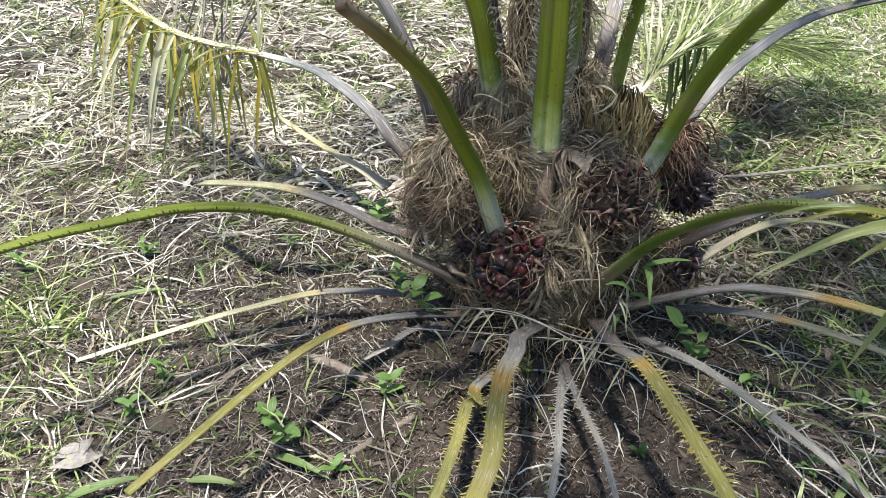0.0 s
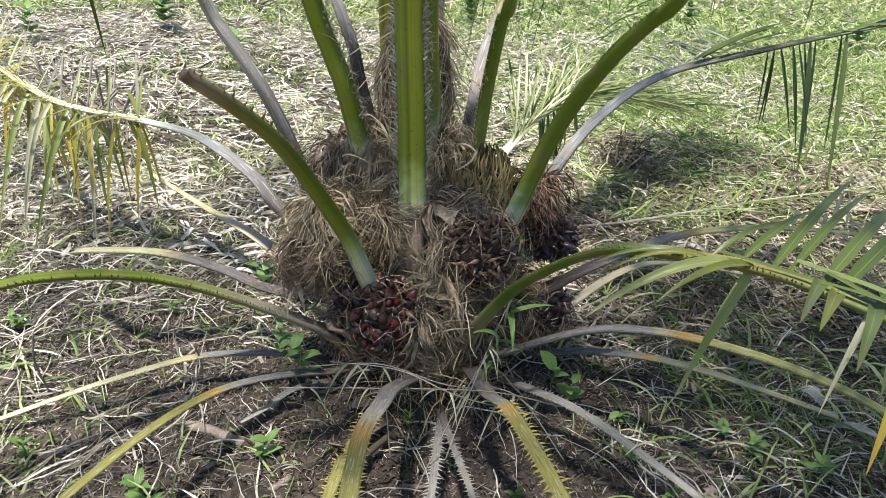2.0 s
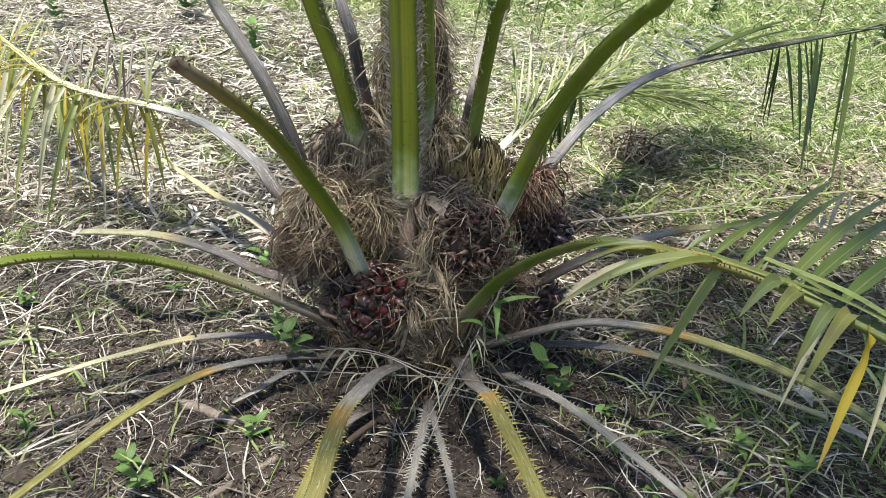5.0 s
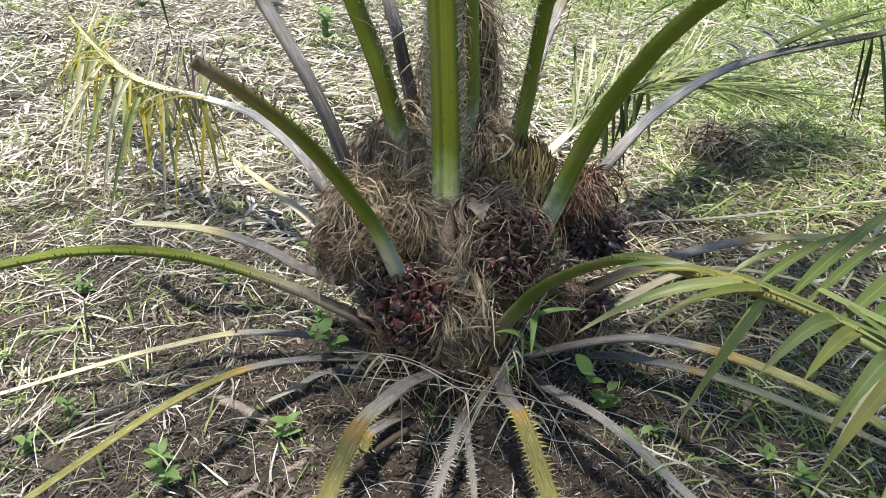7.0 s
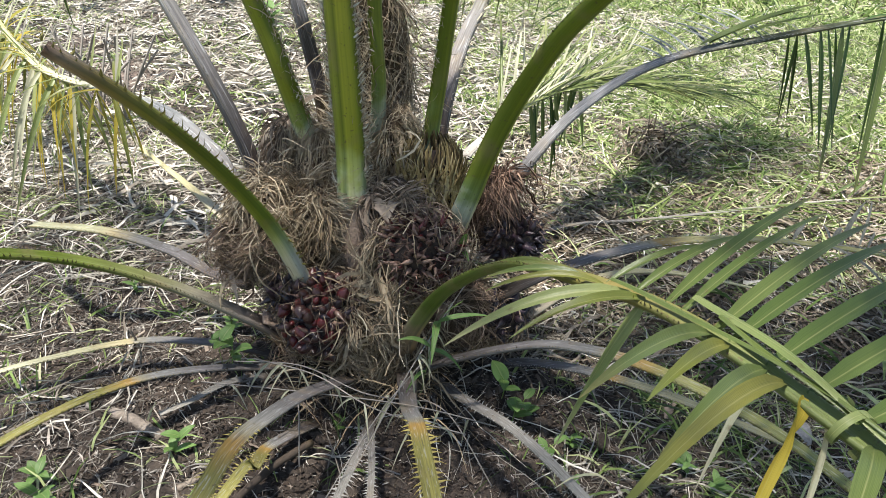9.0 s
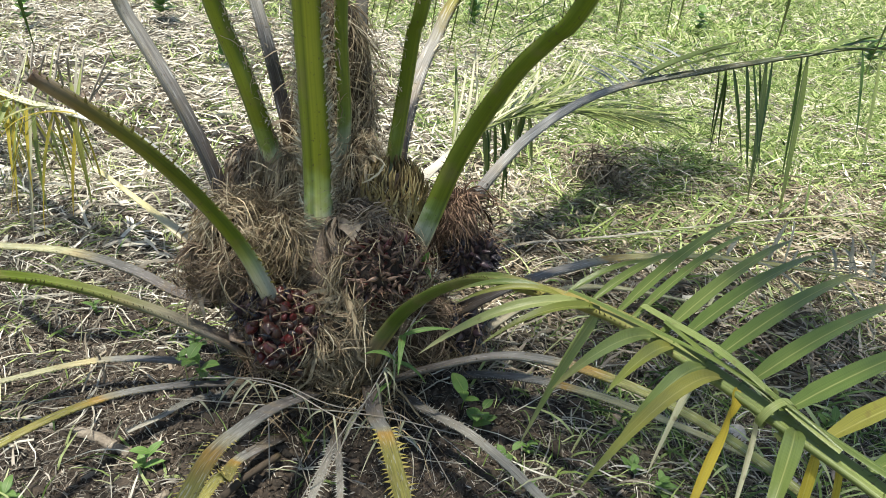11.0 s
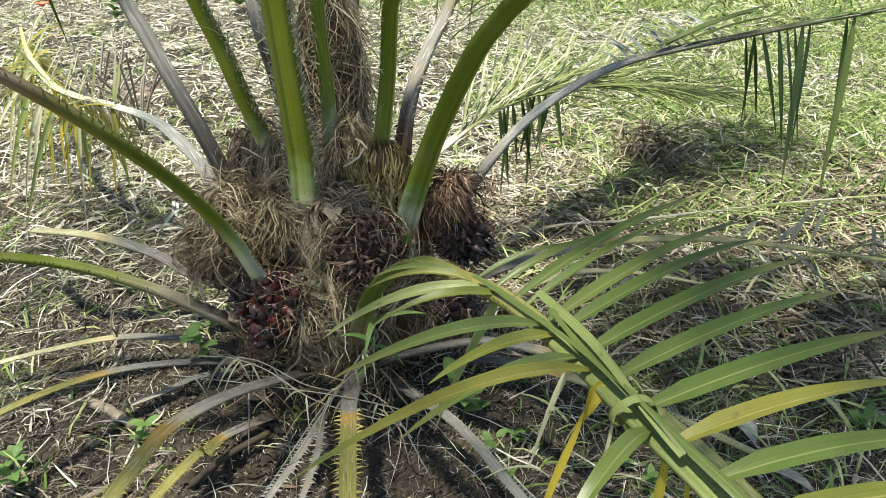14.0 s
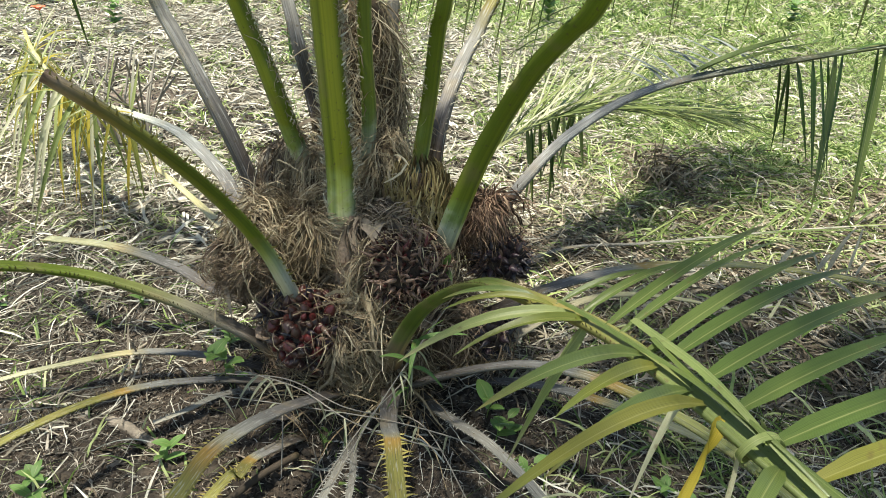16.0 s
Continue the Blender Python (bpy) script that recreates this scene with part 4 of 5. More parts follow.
put_leaflets(rf3, rc3, [(.5 + .016 * k + R.uniform(-.01, .01), R.choice([-1, -1, 1]), R.uniform(.1, .24), R.uniform(.2, .9), R.uniform(-.4, 1.3), R.uniform(2, 9), R.uniform(.4, 1), None) for k in range(22)], L_GREY, .013, "dry grey leaflet")
rf4, rc4, rw4 = frond([(.58, 1.33, .14), (.768, 1.40, .25), (.974, 1.53, .211), (1.3, 1.7, .08)],
                      .028, .014, M_STRAW, "bleached dry stalk", M_TH_G, .006, .018, (.1, .9), .7)

# low fronds on the left
lf1, lc1, lw1 = frond([(0.071, 1.225, 0.119), (0.022, 1.215, 0.171), (-0.139, 1.210, 0.243), (-0.271, 1.161, 0.320), (-0.369, 1.087, 0.382), (-0.473, 1.008, 0.420), (-0.568, 0.936, 0.427), (-0.766, 0.803, 0.409), (-0.961, 0.658, 0.302)],
                      .046, .018, M_MIX, "long arching frond, grey-brown at the base then green", M_TH_D, .011, .0105, (.1, .92), 1.1, up=1.0)
lf2, lc2, lw2 = frond([(-0.049, 1.361, 0.170), (-0.159, 1.383, 0.181), (-0.268, 1.414, 0.211), (-0.395, 1.378, 0.271), (-0.545, 1.383, 0.270), (-0.655, 1.462, 0.219)],
                      .038, .026, turned(.545, (.32, .31, .19), (.36, .35, .22), ring=(.34, .29, .17)), "short grey stalk with a yellow cut end", M_TH_B, .008, .013, (.15, .98), .8, up=.9)
lf3, lc3, lw3 = frond([(-0.041, 1.565, 0.225), (-0.151, 1.589, 0.315), (-0.230, 1.663, 0.372), (-0.402, 1.780, 0.432), (-0.605, 1.883, 0.439), (-0.80, 1.965, 0.437), (-0.983, 2.099, 0.432), (-1.306, 2.437, 0.43), (-1.716, 2.934, 0.40)],
                      .046, .012, petiole_mat("bleaching_stalk", [(0.0, BRN), (.08, (.12, .11, .11)), (.18, (.2, .2, .2)), (.3, (.42, .42, .38)), (.36, (.5, .48, .34)), (.55, (.48, .46, .26)), (1.0, (.4, .36, .1))], .6, .6, .15, .6), "grey frond bending over with hanging yellow leaflets", M_TH_G, .006, .02, (.1, .6), .75)
items = []
for k in range(84):
    v = .31 + .0066 * k + R.uniform(-.012, .012)
    m = (L_YEL, L_LIME, L_YEL, L_OLD, L_LIME)[int(R.integers(5))]
    items.append((v, R.choice([-1, 1]), R.uniform(.24, .46), R.uniform(-1.5, 1.3), R.uniform(-4, -1.0), R.uniform(2, 6), R.uniform(.5, 1.1), m))
    if k % 3 == 0:
        items.append((v, R.choice([-1, 1]), R.uniform(.15, .3), R.uniform(.2, 1.4), R.uniform(-.4, .6), R.uniform(3, 8), R.uniform(.5, 1.0), m))
    if k % 3 == 1:
        items.append((v, R.choice([-1, 1]), R.uniform(.14, .26), R.uniform(.2, .9), R.uniform(.8, 2.2), R.uniform(.2, 1.5), R.uniform(.3, .7), (L_LIME, L_GREY, L_PALE)[int(R.integers(3))]))
put_leaflets(lf3, lc3, items, L_YEL, .0155)
for k in range(9):
    o = lc3[int((.4 + .04 * k) * (len(lc3) - 1))]
    x, y = o[0] + R.uniform(-.18, .02), o[1] - R.uniform(.1, .3)
    leaf_to(lf3, o, (x, y, float(ground_z(x, y)) + .03), R.uniform(.03, .09), R.uniform(.012, .02), (L_PALE, L_LIME, L_PALE)[k % 3], .8, (.3, -1, .4), "long bleached leaflet hanging to the ground" if k % 3 != 1 else "")
lf4, lc4, lw4 = frond([(-0.189, 1.675, 0.135), (-0.285, 1.738, 0.160), (-0.446, 1.906, 0.148), (-0.654, 2.047, 0.194)],
                      .036, .016, M_STRAW, "bleached straw-coloured stalk piece", M_TH_G, .005, .02, (.1, .9), .6)
lf5, lc5, lw5 = frond([(0.046, 1.262, 0.038), (-0.043, 1.237, 0.073), (-0.106, 1.229, 0.087), (-0.275, 1.204, 0.090), (-0.442, 1.118, 0.085), (-0.571, 1.075, 0.054), (-0.791, 0.981, 0.007)],
                      .028, .014, turned(.39, (.36, .34, .2), (.44, .42, .32), ring=(.38, .32, .18)), "low stalk, grey then straw-yellow", M_TH_D, .008, .011, (.2, .75), .7)
lf6, lc6, lw6 = frond([(0.118, 1.233, 0.058), (0.046, 1.175, 0.079), (-0.050, 1.107, 0.120), (-0.149, 1.040, 0.143), (-0.209, 0.934, 0.180), (-0.261, 0.824, 0.202), (-0.319, 0.713, 0.202), (-0.418, 0.529, 0.191)],
                      .027, .017, turned(.425, YEL, (.19, .18, .05)), "low stalk, grey at the base, orange ring, yellow beyond", M_TH_D, .011, .0105, (.2, .98), .8)
lf7, lc7, lw7 = frond([(0.037, 1.198, 0.030), (-0.051, 1.163, 0.030), (-0.094, 1.070, 0.054), (-0.141, 1.018, 0.057)],
                      .022, .012, M_DRY, "small dead grey stalk on the soil", M_TH_G, .007, .012, (.1, .95), .6)

# stalks that point at the viewer
fr1, fc1, fw1 = frond([(0.253, 1.213, 0.053), (0.232, 1.063, 0.158), (0.188, 0.972, 0.201), (0.173, 0.840, 0.277), (0.147, 0.734, 0.311), (0.137, 0.647, 0.310), (0.129, 0.552, 0.305), (0.085, 0.463, 0.225), (0.063, 0.371, 0.120)],
                      .04, .026, turned(.56, YEL, (.36, .32, .1)), "stalk turning from grey to yellow past an orange ring", M_TH_Y, .013, .0105, (.5, 1.0), .55, up=.2)
fr2, fc2, fw2 = frond([(0.363, 1.128, 0.143), (0.387, 0.979, 0.189), (0.411, 0.894, 0.230), (0.439, 0.790, 0.245), (0.468, 0.683, 0.248), (0.501, 0.554, 0.240), (0.538, 0.394, 0.172)],
                      .036, .024, turned(.335, YEL, (.36, .33, .09)), "yellow thorny stalk with a grey base and orange ring", M_TH_Y, .02, .0115, (.3, 1.0), .5, up=.2)
fr0, fc0, fw0 = frond([(0.177, 1.074, 0.027), (0.110, 0.960, 0.061), (0.116, 0.867, 0.105), (0.096, 0.882, 0.093), (0.075, 0.743, 0.111), (0.035, 0.604, 0.073)],
                      .028, .02, turned(.26, YEL, (.36, .33, .1)), "yellow stalk piece with a ragged orange end", M_TH_Y, .014, .011, (.3, 1.0), .5, up=.2)
fr3, fc3, fw3 = frond([(0.391, 1.235, 0.051), (0.492, 1.110, 0.100), (0.580, 1.049, 0.103), (0.652, 0.981, 0.099), (0.712, 0.909, 0.095), (0.805, 0.817, 0.073), (0.926, 0.689, 0.025)],
                      .03, .018, M_DRY, "dead grey thorny stalk arching to the soil", M_TH_G, .009, .010, (.1, .9), .6)
fr4, fc4, fw4 = frond([(0.305, 1.055, 0.074), (0.294, 0.994, 0.066), (0.282, 0.893, 0.071), (0.271, 0.788, 0.087), (0.256, 0.694, 0.062)],
                      .018, .013, M_DRY, "dead grey comb-like thorny stalk", M_TH_G, .017, .0105, (.1, 1.0), .5, up=0)
fr5, fc5, fw5 = frond([(0.296, 1.056, 0.075), (0.320, 0.953, 0.070), (0.335, 0.859, 0.093), (0.349, 0.752, 0.120), (0.366, 0.637, 0.103)],
                      .015, .011, M_DRY, "thin dead grey stalk", M_TH_G, .012, .012, (.1, 1.0), .5, up=0)

# low frond at the back with fine yellow-green leaflets
bk, bc, bw = frond([(.40, 1.60, .40), (.47, 1.68, .46), (.6, 1.9, .50), (.8, 2.2, .48), (1.1, 2.6, .365), (1.5, 3.1, .205)],
                   .03, .008, petiole_mat("stub_stalk", [(0.0, BRN), (.04, (.4, .37, .33)), (.09, (.38, .36, .3)), (.13, (.2, .2, .1)), (.2, (.2, .22, .07)), (1.0, (.26, .28, .07))]), "low frond with fine yellow-green leaflets", M_TH_G, .006, .02, (.05, .4), .6)
t_, s_, n_ = frames(bc)
for k in range(50):
    v = .10 + .4 * (k / 49) ** 1.1
    i = int(v * (len(bc) - 1))
    d = t_[i] * R.uniform(.6, 1.1) + s_[i] * R.uniform(-.55, .15) + np.array([R.uniform(-.1, .3), 0, R.uniform(.0, .62)])
    d *= R.uniform(.24, .48) / np.linalg.norm(d)
    leaf_to(bk, bc[i], bc[i] + d, R.uniform(.0, .04), R.uniform(.0045, .0085), (L_LIME, L_PALE, L_LIME, L_GREEN, L_PALE)[k % 5])
for k in range(84):
    i = int((.24 + .62 * k / 83) * (len(bc) - 1))
    d = t_[i] * R.uniform(.7, 1.0) + s_[i] * R.uniform(-.5, .9) + np.array([R.uniform(.0, .35), 0, R.uniform(-.16, .42)])
    d *= R.uniform(.26, .5) / np.linalg.norm(d)
    leaf_to(bk, bc[i], bc[i] + d, R.uniform(.0, .03), R.uniform(.005, .010), (L_LIME, L_GREEN, L_LIME, L_LIME, L_GREEN)[k % 5])
for k in range(54):
    v = .22 + .7 * k / 53
    i = int(v * (len(bc) - 1))
    d = t_[i] * R.uniform(.7, 1.4) + s_[i] * R.uniform(.3, 1.3) + np.array([0, 0, R.uniform(-.3, .3)])
    d *= R.uniform(.28, .5) / np.linalg.norm(d)
    leaf_to(bk, bc[i], bc[i] + d, R.uniform(.01, .05), R.uniform(.008, .014), (L_LIME, L_GREEN, L_LIME, L_GREEN)[k % 4])
for k in range(12):
    o = bc[int((.2 + .014 * k) * (len(bc) - 1))]
    leaf_to(bk, o, o + np.array([R.uniform(-.04, .08), R.uniform(-.06, .02), -R.uniform(.14, .3)]), .0, R.uniform(.010, .015), (L_GREEN, L_DARK, L_LIME)[k % 3], .8, (.4, -1, .1))
# frond lying on the grass
fl, flc, flw = frond([(.5, 1.75, .06), (.76, 2.03, .05), (1.03, 2.11, .06), (1.34, 2.2, .08), (1.73, 2.39, .06), (2.3, 2.6, .05)],
                     .02, .008, M_DRY, "thin frond lying on the grass", M_TH_G, .005, .03, (.05, .3), .7)
put_leaflets(fl, flc, [(.32 + .02 * k, 1 if k % 2 else -1, R.uniform(.25, .45), R.uniform(1.0, 2.2), R.uniform(.0, .6), R.uniform(.3, 1.5), R.uniform(.6, 1.0), L_GREEN if k % 3 else L_LIME) for k in range(30)], L_GREEN, .011)
# leaflets hanging into view from the crown
for ob, top, tip, w, m in [(up3, (-.62, 1.6, 1.35), (-.612, 1.757, .646), .02, L_DARK), (up9, (1.56, 2.33, 1.35), (1.581, 2.329, .712), .024, L_GREEN), (up9, (1.25, 2.36, 1.3), (1.241, 2.355, .72), .012, L_GREEN), (up9, (.98, 2.14, 1.3), (.993, 2.137, .729), .009, L_GREEN)] + [(up9, (.3 + .028 * k, 2.1 + R.uniform(-.05, .05), 1.2), (.2 + .031 * k + R.uniform(-.03, .03), 2.12 + R.uniform(-.05, .05), R.uniform(.58, .76)), .009, (L_GREEN, L_DARK, L_LIME)[k % 3]) for k in range(15)]:
    ve, fa, uv = arc_leaf(top, tip, .03, w, (.3, -1, .2), .4, R.uniform(-.6, .6))
    mesh_ob("leaflet", ve, fa, m, ob, uv)


# ---- trunk, fibre and fruit ----
def lump_shape(centre, radii, seg=(28, 18), rough=0.18, seed=0.0):
    V, Fc = [], []
    a, b = seg
    for j in range(b + 1):
        th = math.pi * j / b
        for i in range(a):
            ph = 2 * math.pi * i / a
            u = Vector((math.sin(th) * math.cos(ph), math.sin(th) * math.sin(ph), math.cos(th)))
            k = 1 + rough * noise.fractal(u * 2.5 + Vector((seed, 0, 0)), 0.8, 2.0, 4)
            V.append((centre[0] + radii[0] * u.x * k, centre[1] + radii[1] * u.y * k, centre[2] + radii[2] * u.z * k))
    for j in range(b):
        for i in range(a):
            p, q = j * a + i, j * a + (i + 1) % a
            Fc.append((p, p + a, q + a, q))
    return V, Fc


def on_lump(centre, radii, n, rnd, zmin=-0.5):
    u = rnd.normal(0, 1, (n * 3, 3))
    u /= np.linalg.norm(u, axis=1)[:, None]
    u = u[u[:, 2] > zmin][:n]
    return np.array(centre) + u * np.array(radii), u


trunk_v, trunk_f = lump_shape((.24, 1.48, .2), (.21, .19, .30), (40, 26), .2, 3.0)
trunk = mesh_ob("trunk", trunk_v, trunk_f, M_CORE, palm, label="short trunk hidden in brown fibre")
spear_v, spear_f = lump_shape((.215, 1.53, .6), (.085, .075, .3), (24, 24), .15, 9.0)
heart = mesh_ob("sheath", spear_v, spear_f, M_CORE, palm, label="fibre-wrapped leaf sheath")


def fibre(centre, radii, n, ln, width, material, label, seed, flow=(0, 0, -1), core=0.86, grav=0.4, wander=1.7, hug=2.6, zmin=-0.8, spread=0.34, wide=.12, lift0=.1, share=22):
    """A bundle of dry fibre: a rough core with locks of strands combed along flow, some broad and some straying off it."""
    r = np.random.default_rng(seed)
    v, f = lump_shape(centre, [x * core for x in radii], (22, 14), .22, seed * 1.7)
    ob = mesh_ob("fibre_bundle", v, f, M_CORE, palm, label=label)
    fl = np.array(flow, float)
    for k, l2, w2, h2, lift in ((int(n * (1 - wide)), ln * 1.1, width, hug, lift0), (int(n * wide), ln * 1.2, width * 2.8, hug * .95, .15), (int(n * .1), ln * 1.0, width * .7, .6, .6)):
        m = max(3, k // share)
        q, u0 = on_lump(centre, radii, m, r, zmin)
        m = len(q)
        lock = r.integers(0, m, k)
        u = u0[lock] + r.normal(0, .13, (k, 3))
        u /= np.linalg.norm(u, axis=1)[:, None]
        p = np.array(centre) + u * np.array(radii) * r.uniform(.9, 1.06, (m, 1))[lock]
        d = fl[None] - (u @ fl)[:, None] * u + r.normal(0, spread * 1.5, (m, 3))[lock] + r.normal(0, spread * .35, (k, 3)) + u * lift
        strands("fibre", p, d, l2, w2, material, ob, r, 7, grav, wander, centre, h2, lock=lock)
    return ob


fibre((-.005, 1.29, .325), (.07, .065, .066), 2760, .095, 0.0019, M_FIBR, "rust-brown bundle of dry fibre", 11, (-.75, -.3, -.5))
fibre((.02, 1.32, .375), (.072, .075, .105), 2880, .13, 0.0020, M_FIBL, "tan hanging fibre on the side of the trunk", 12, (-.15, -.1, -1))
fibre((.115, 1.33, .395), (.072, .07, .09), 2760, .11, 0.0019, M_FIB, "swirling brown fibre between the stalks", 13, (-.1, 0, -1), wander=2.2)
fibre((.115, 1.40, .475), (.062, .055, .09), 2160, .11, 0.0018, M_FIBL, "tan fibre sheathing a stalk", 14, (.15, 0, 1), grav=0, wander=.6, spread=.2)
fibre((.04, 1.455, .485), (.055, .05, .08), 1560, .10, .0028, M_FIBD, "dark shaggy fibre bundle", 15, wander=.7, wide=.25)
fibre((.515, 1.42, .41), (.06, .06, .09), 1680, .10, 0.0021, M_RUST, "rust-brown fibre bundle", 17, wander=1.7)
fibre((.287, 1.405, .545), (.048, .05, .08), 1500, .10, .0019, M_FIBL, "tan fibre caught between the upright stalks", 24, (.2, -.1, -.9), wander=2.0)
fibre((.305, 1.285, .46), (.05, .05, .05), 1500, .10, .0018, M_FIBD, "grey-brown fibre above the fruit", 18, (.75, -.2, -.55), wide=.14, wander=1.1)
fibre((.47, 1.30, .19), (.11, .08, .10), 1800, .10, 0.0020, M_FIBR, "rust fibre low on the trunk", 19)
fibre((.29, 1.235, .15), (.13, .07, .08), 2160, .11, 0.0020, M_FIB, "fibre under the fruit bunches", 20)
fibre((.085, 1.26, .165), (.06, .055, .065), 1300, .10, 0.0021, M_FIBR, "fibre beside the lowest bunch", 21)
fibre((.262, 1.175, .215), (.058, .055, .085), 2040, .11, 0.0020, M_FIBL, "curly tan fibre beside the ripe bunch", 22, (.3, -.1, -.9), wander=2.2, share=14)
fibre((.302, 1.205, .345), (.028, .045, .085), 960, .13, 0.0021, M_FIBL, "tan fibre round the spiky bunch", 23, (-.15, -.1, -1), wander=1.3, wide=.05)


def flower_head(centre, radii, n, seed, label):
    """An old flower head: stiff knobbly spikelets that rise over a dome and droop at its rim."""
    r = np.random.default_rng(seed)
    v, f = lump_shape(centre, [x * .8 for x in radii], (20, 14), .12, seed)
    head = mesh_ob("flower_head", v, f, M_PITH, palm, label=label)
    c0, rd = np.array(centre), np.array(radii)
    for k in range(n):
        a = r.uniform(0, 2 * math.pi)
        lo, hi = r.uniform(-.55, .35), r.uniform(.5, 1.25)
        side = r.normal(0, .22)
        pts = []
        for q in range(8):
            e = lo + (hi - lo) * q / 7
            az = a + side * q / 7 + .08 * math.sin(q * 1.7 + k)
            ee = min(e, 1.35)
            out = 1.0 + .12 * max(0, q - 5) + r.normal(0, .012)
            pts.append(c0 + rd * out * np.array([math.cos(ee) * math.cos(az), math.cos(ee) * math.sin(az), math.sin(ee)]))
        pts = np.array(pts)
        t = np.gradient(pts, axis=0)
        t /= np.linalg.norm(t, axis=1)[:, None]
        sd = np.cross(t, (pts - c0))
        sd /= np.linalg.norm(sd, axis=1)[:, None] + 1e-9
        nn = np.cross(sd, t)
        w = r.uniform(.0017, .0032)
        V, Fc = [], []
        for q in range(8):
            ww = w * (1 + .3 * (q % 2)) * (1 if q < 7 else .25)
            V += [pts[q] + (sd[q] * math.cos(b) + nn[q] * math.sin(b)) * ww for b in (0, 1.57, 3.14, 4.71)]
        for q in range(7):
            for b in range(4):
                x, y = q * 4 + b, q * 4 + (b + 1) % 4
                Fc.append((x, y, y + 4, x + 4))
        mesh_ob("spikelet", V, Fc, M_FIBG, head)


flower_head((.375, 1.345, .475), (.074, .068, .105), 240, 16, "ochre spikelets of an old flower head")
rr = np.random.default_rng(50)
p, u = on_lump((.215, 1.53, .6), (.09, .08, .3), 3600, rr, -.95)
strands("fibre", p, np.cross(u, (0, 0, 1)) * rr.choice([-.6, .6], (len(p), 1)) + [0, 0, -.7] + rr.normal(0, .35, (len(p), 3)), .12, .0022, M_FIBL, heart, rr, 5, .2, 1.0, (.215, 1.53, .6), .8)
p, u = on_lump((.24, 1.48, .2), (.21, .19, .30), 5000, rr, -.5)
strands("fibre", p, rr.normal(0, .7, (len(p), 3)) + [0, 0, -.5] + u * .2, .11, .002, M_FIB, trunk, rr, 5, .5, 1.0, (.24, 1.48, .2), 1.2)
# loose fibre caught along the upright stalks
for ob, c, w, hi, k in ((up1, c1, w1, .3, 800), (up2, c2, w2, .22, 300), (up5, c5, w5, .3, 220), (up6, c6, w6, .35, 260), (up7, c7, w7, .5, 260), (up4, c4, w4, .25, 120), (up8, c8, w8, .12, 60)):
    t_, s_, n_ = frames(c)
    i = rr.integers(0, int(hi * len(c)), k)
    sg = rr.choice([-1, 1], k)[:, None]
    o = c[i] + s_[i] * sg * (w[i] / 2)[:, None] * rr.uniform(.8, 1.1, (k, 1))
    strands("fibre", o, t_[i] * rr.choice([-.6, 1], (k, 1)) + sg * s_[i] * rr.uniform(.0, 1.2, (k, 1)) + rr.normal(0, .4, (k, 3)), .034, .0019, M_FIBL, ob, rr, 4, .1, 1.2)
for ob, c, w, lo, hi, k in ((up1, c1, w1, .02, .27, 700), (up2, c2, w2, .05, .2, 160), (up6, c6, w6, .08, .25, 90), (up8, c8, w8, .1, .25, 110), (up9, c9, w9, .05, .25, 90)):
    t_, s_, n_ = frames(c)
    i = rr.integers(int(lo * len(c)), int(hi * len(c)), k)
    f = rr.uniform(0, 1, (k, 1))
    sg = rr.choice([-1, 1], k)[:, None]
    o = c[i] * (1 - f) + c[i + 1] * f + s_[i] * sg * (w[i] / 2)[:, None] * .98 + n_[i] * rr.uniform(-.01, .008, (k, 1))
    strands("scale_fringe", o, sg * s_[i] * rr.uniform(.3, 1.0, (k, 1)) + t_[i] * rr.uniform(.2, 1.0, (k, 1)) + n_[i] * rr.normal(0, .25, (k, 1)), .019, .0028, M_SCALE, ob, rr, 2, .0, .3)
# straw and fibre fallen over the bases of the low stalks
p = np.stack([rr.uniform(.1, .44, 160), rr.uniform(1.06, 1.22, 160), rr.uniform(.06, .15, 160)], -1)
strands("fibre", p, np.stack([rr.normal(0, .8, 160), rr.uniform(-1, .1, 160), rr.normal(.1, .3, 160)], -1), .12, .003, M_FIB, trunk, rr, 6, .9, .8)
# broad dry bracts
for k, (o, tip, bow, w) in enumerate([((.255, 1.27, .47), (.33, 1.205, .41), .03, .024), ((.24, 1.27, .465), (.275, 1.20, .36), .02, .018), ((.30, 1.27, .48), (.40, 1.22, .43), .025, .02), ((.265, 1.235, .43), (.262, 1.185, .31), .0, .018), ((.17, 1.265, .43), (.175, 1.235, .33), .01, .014), ((.145, 1.27, .44), (.15, 1.25, .34), .01, .012),
                                      ((.20, 1.2, .29), (.27, 1.18, .27), .02, .012), ((.32, 1.27, .49), (.30, 1.21, .44), .02, .02), ((.06, 1.29, .33), (.03, 1.22, .24), .01, .014), ((-.05, 1.24, .31), (-.02, 1.2, .22), .01, .012)]):
    v, f, uv = arc_leaf(o, tip, bow, w, (0, -1, .3), .3, R.uniform(-.8, .8))
    mesh_ob("bract", v, f, M_FLAKE, palm, uv, label="dry brown bract")

# hairy leaf base under the upright stalk, and those of the others
shv, shf, shu = stalk_shape(spline([(.232, 1.31, .22), (.224, 1.28, .31), (.220, 1.282, .39), (.220, 1.30, .475)], 16)[0], np.linspace(.085, .082, 16), depth=1.0)
sheath = mesh_ob("leaf_base", shv, shf, M_SHEATH, palm, shu, label="brown hairy leaf base")
qa, qz = rr.uniform(-1.35, 1.35, 900), rr.uniform(.27, .475, 900)
p = np.stack([.224 + .043 * np.sin(qa), 1.286 - .029 * np.cos(qa), qz], -1)
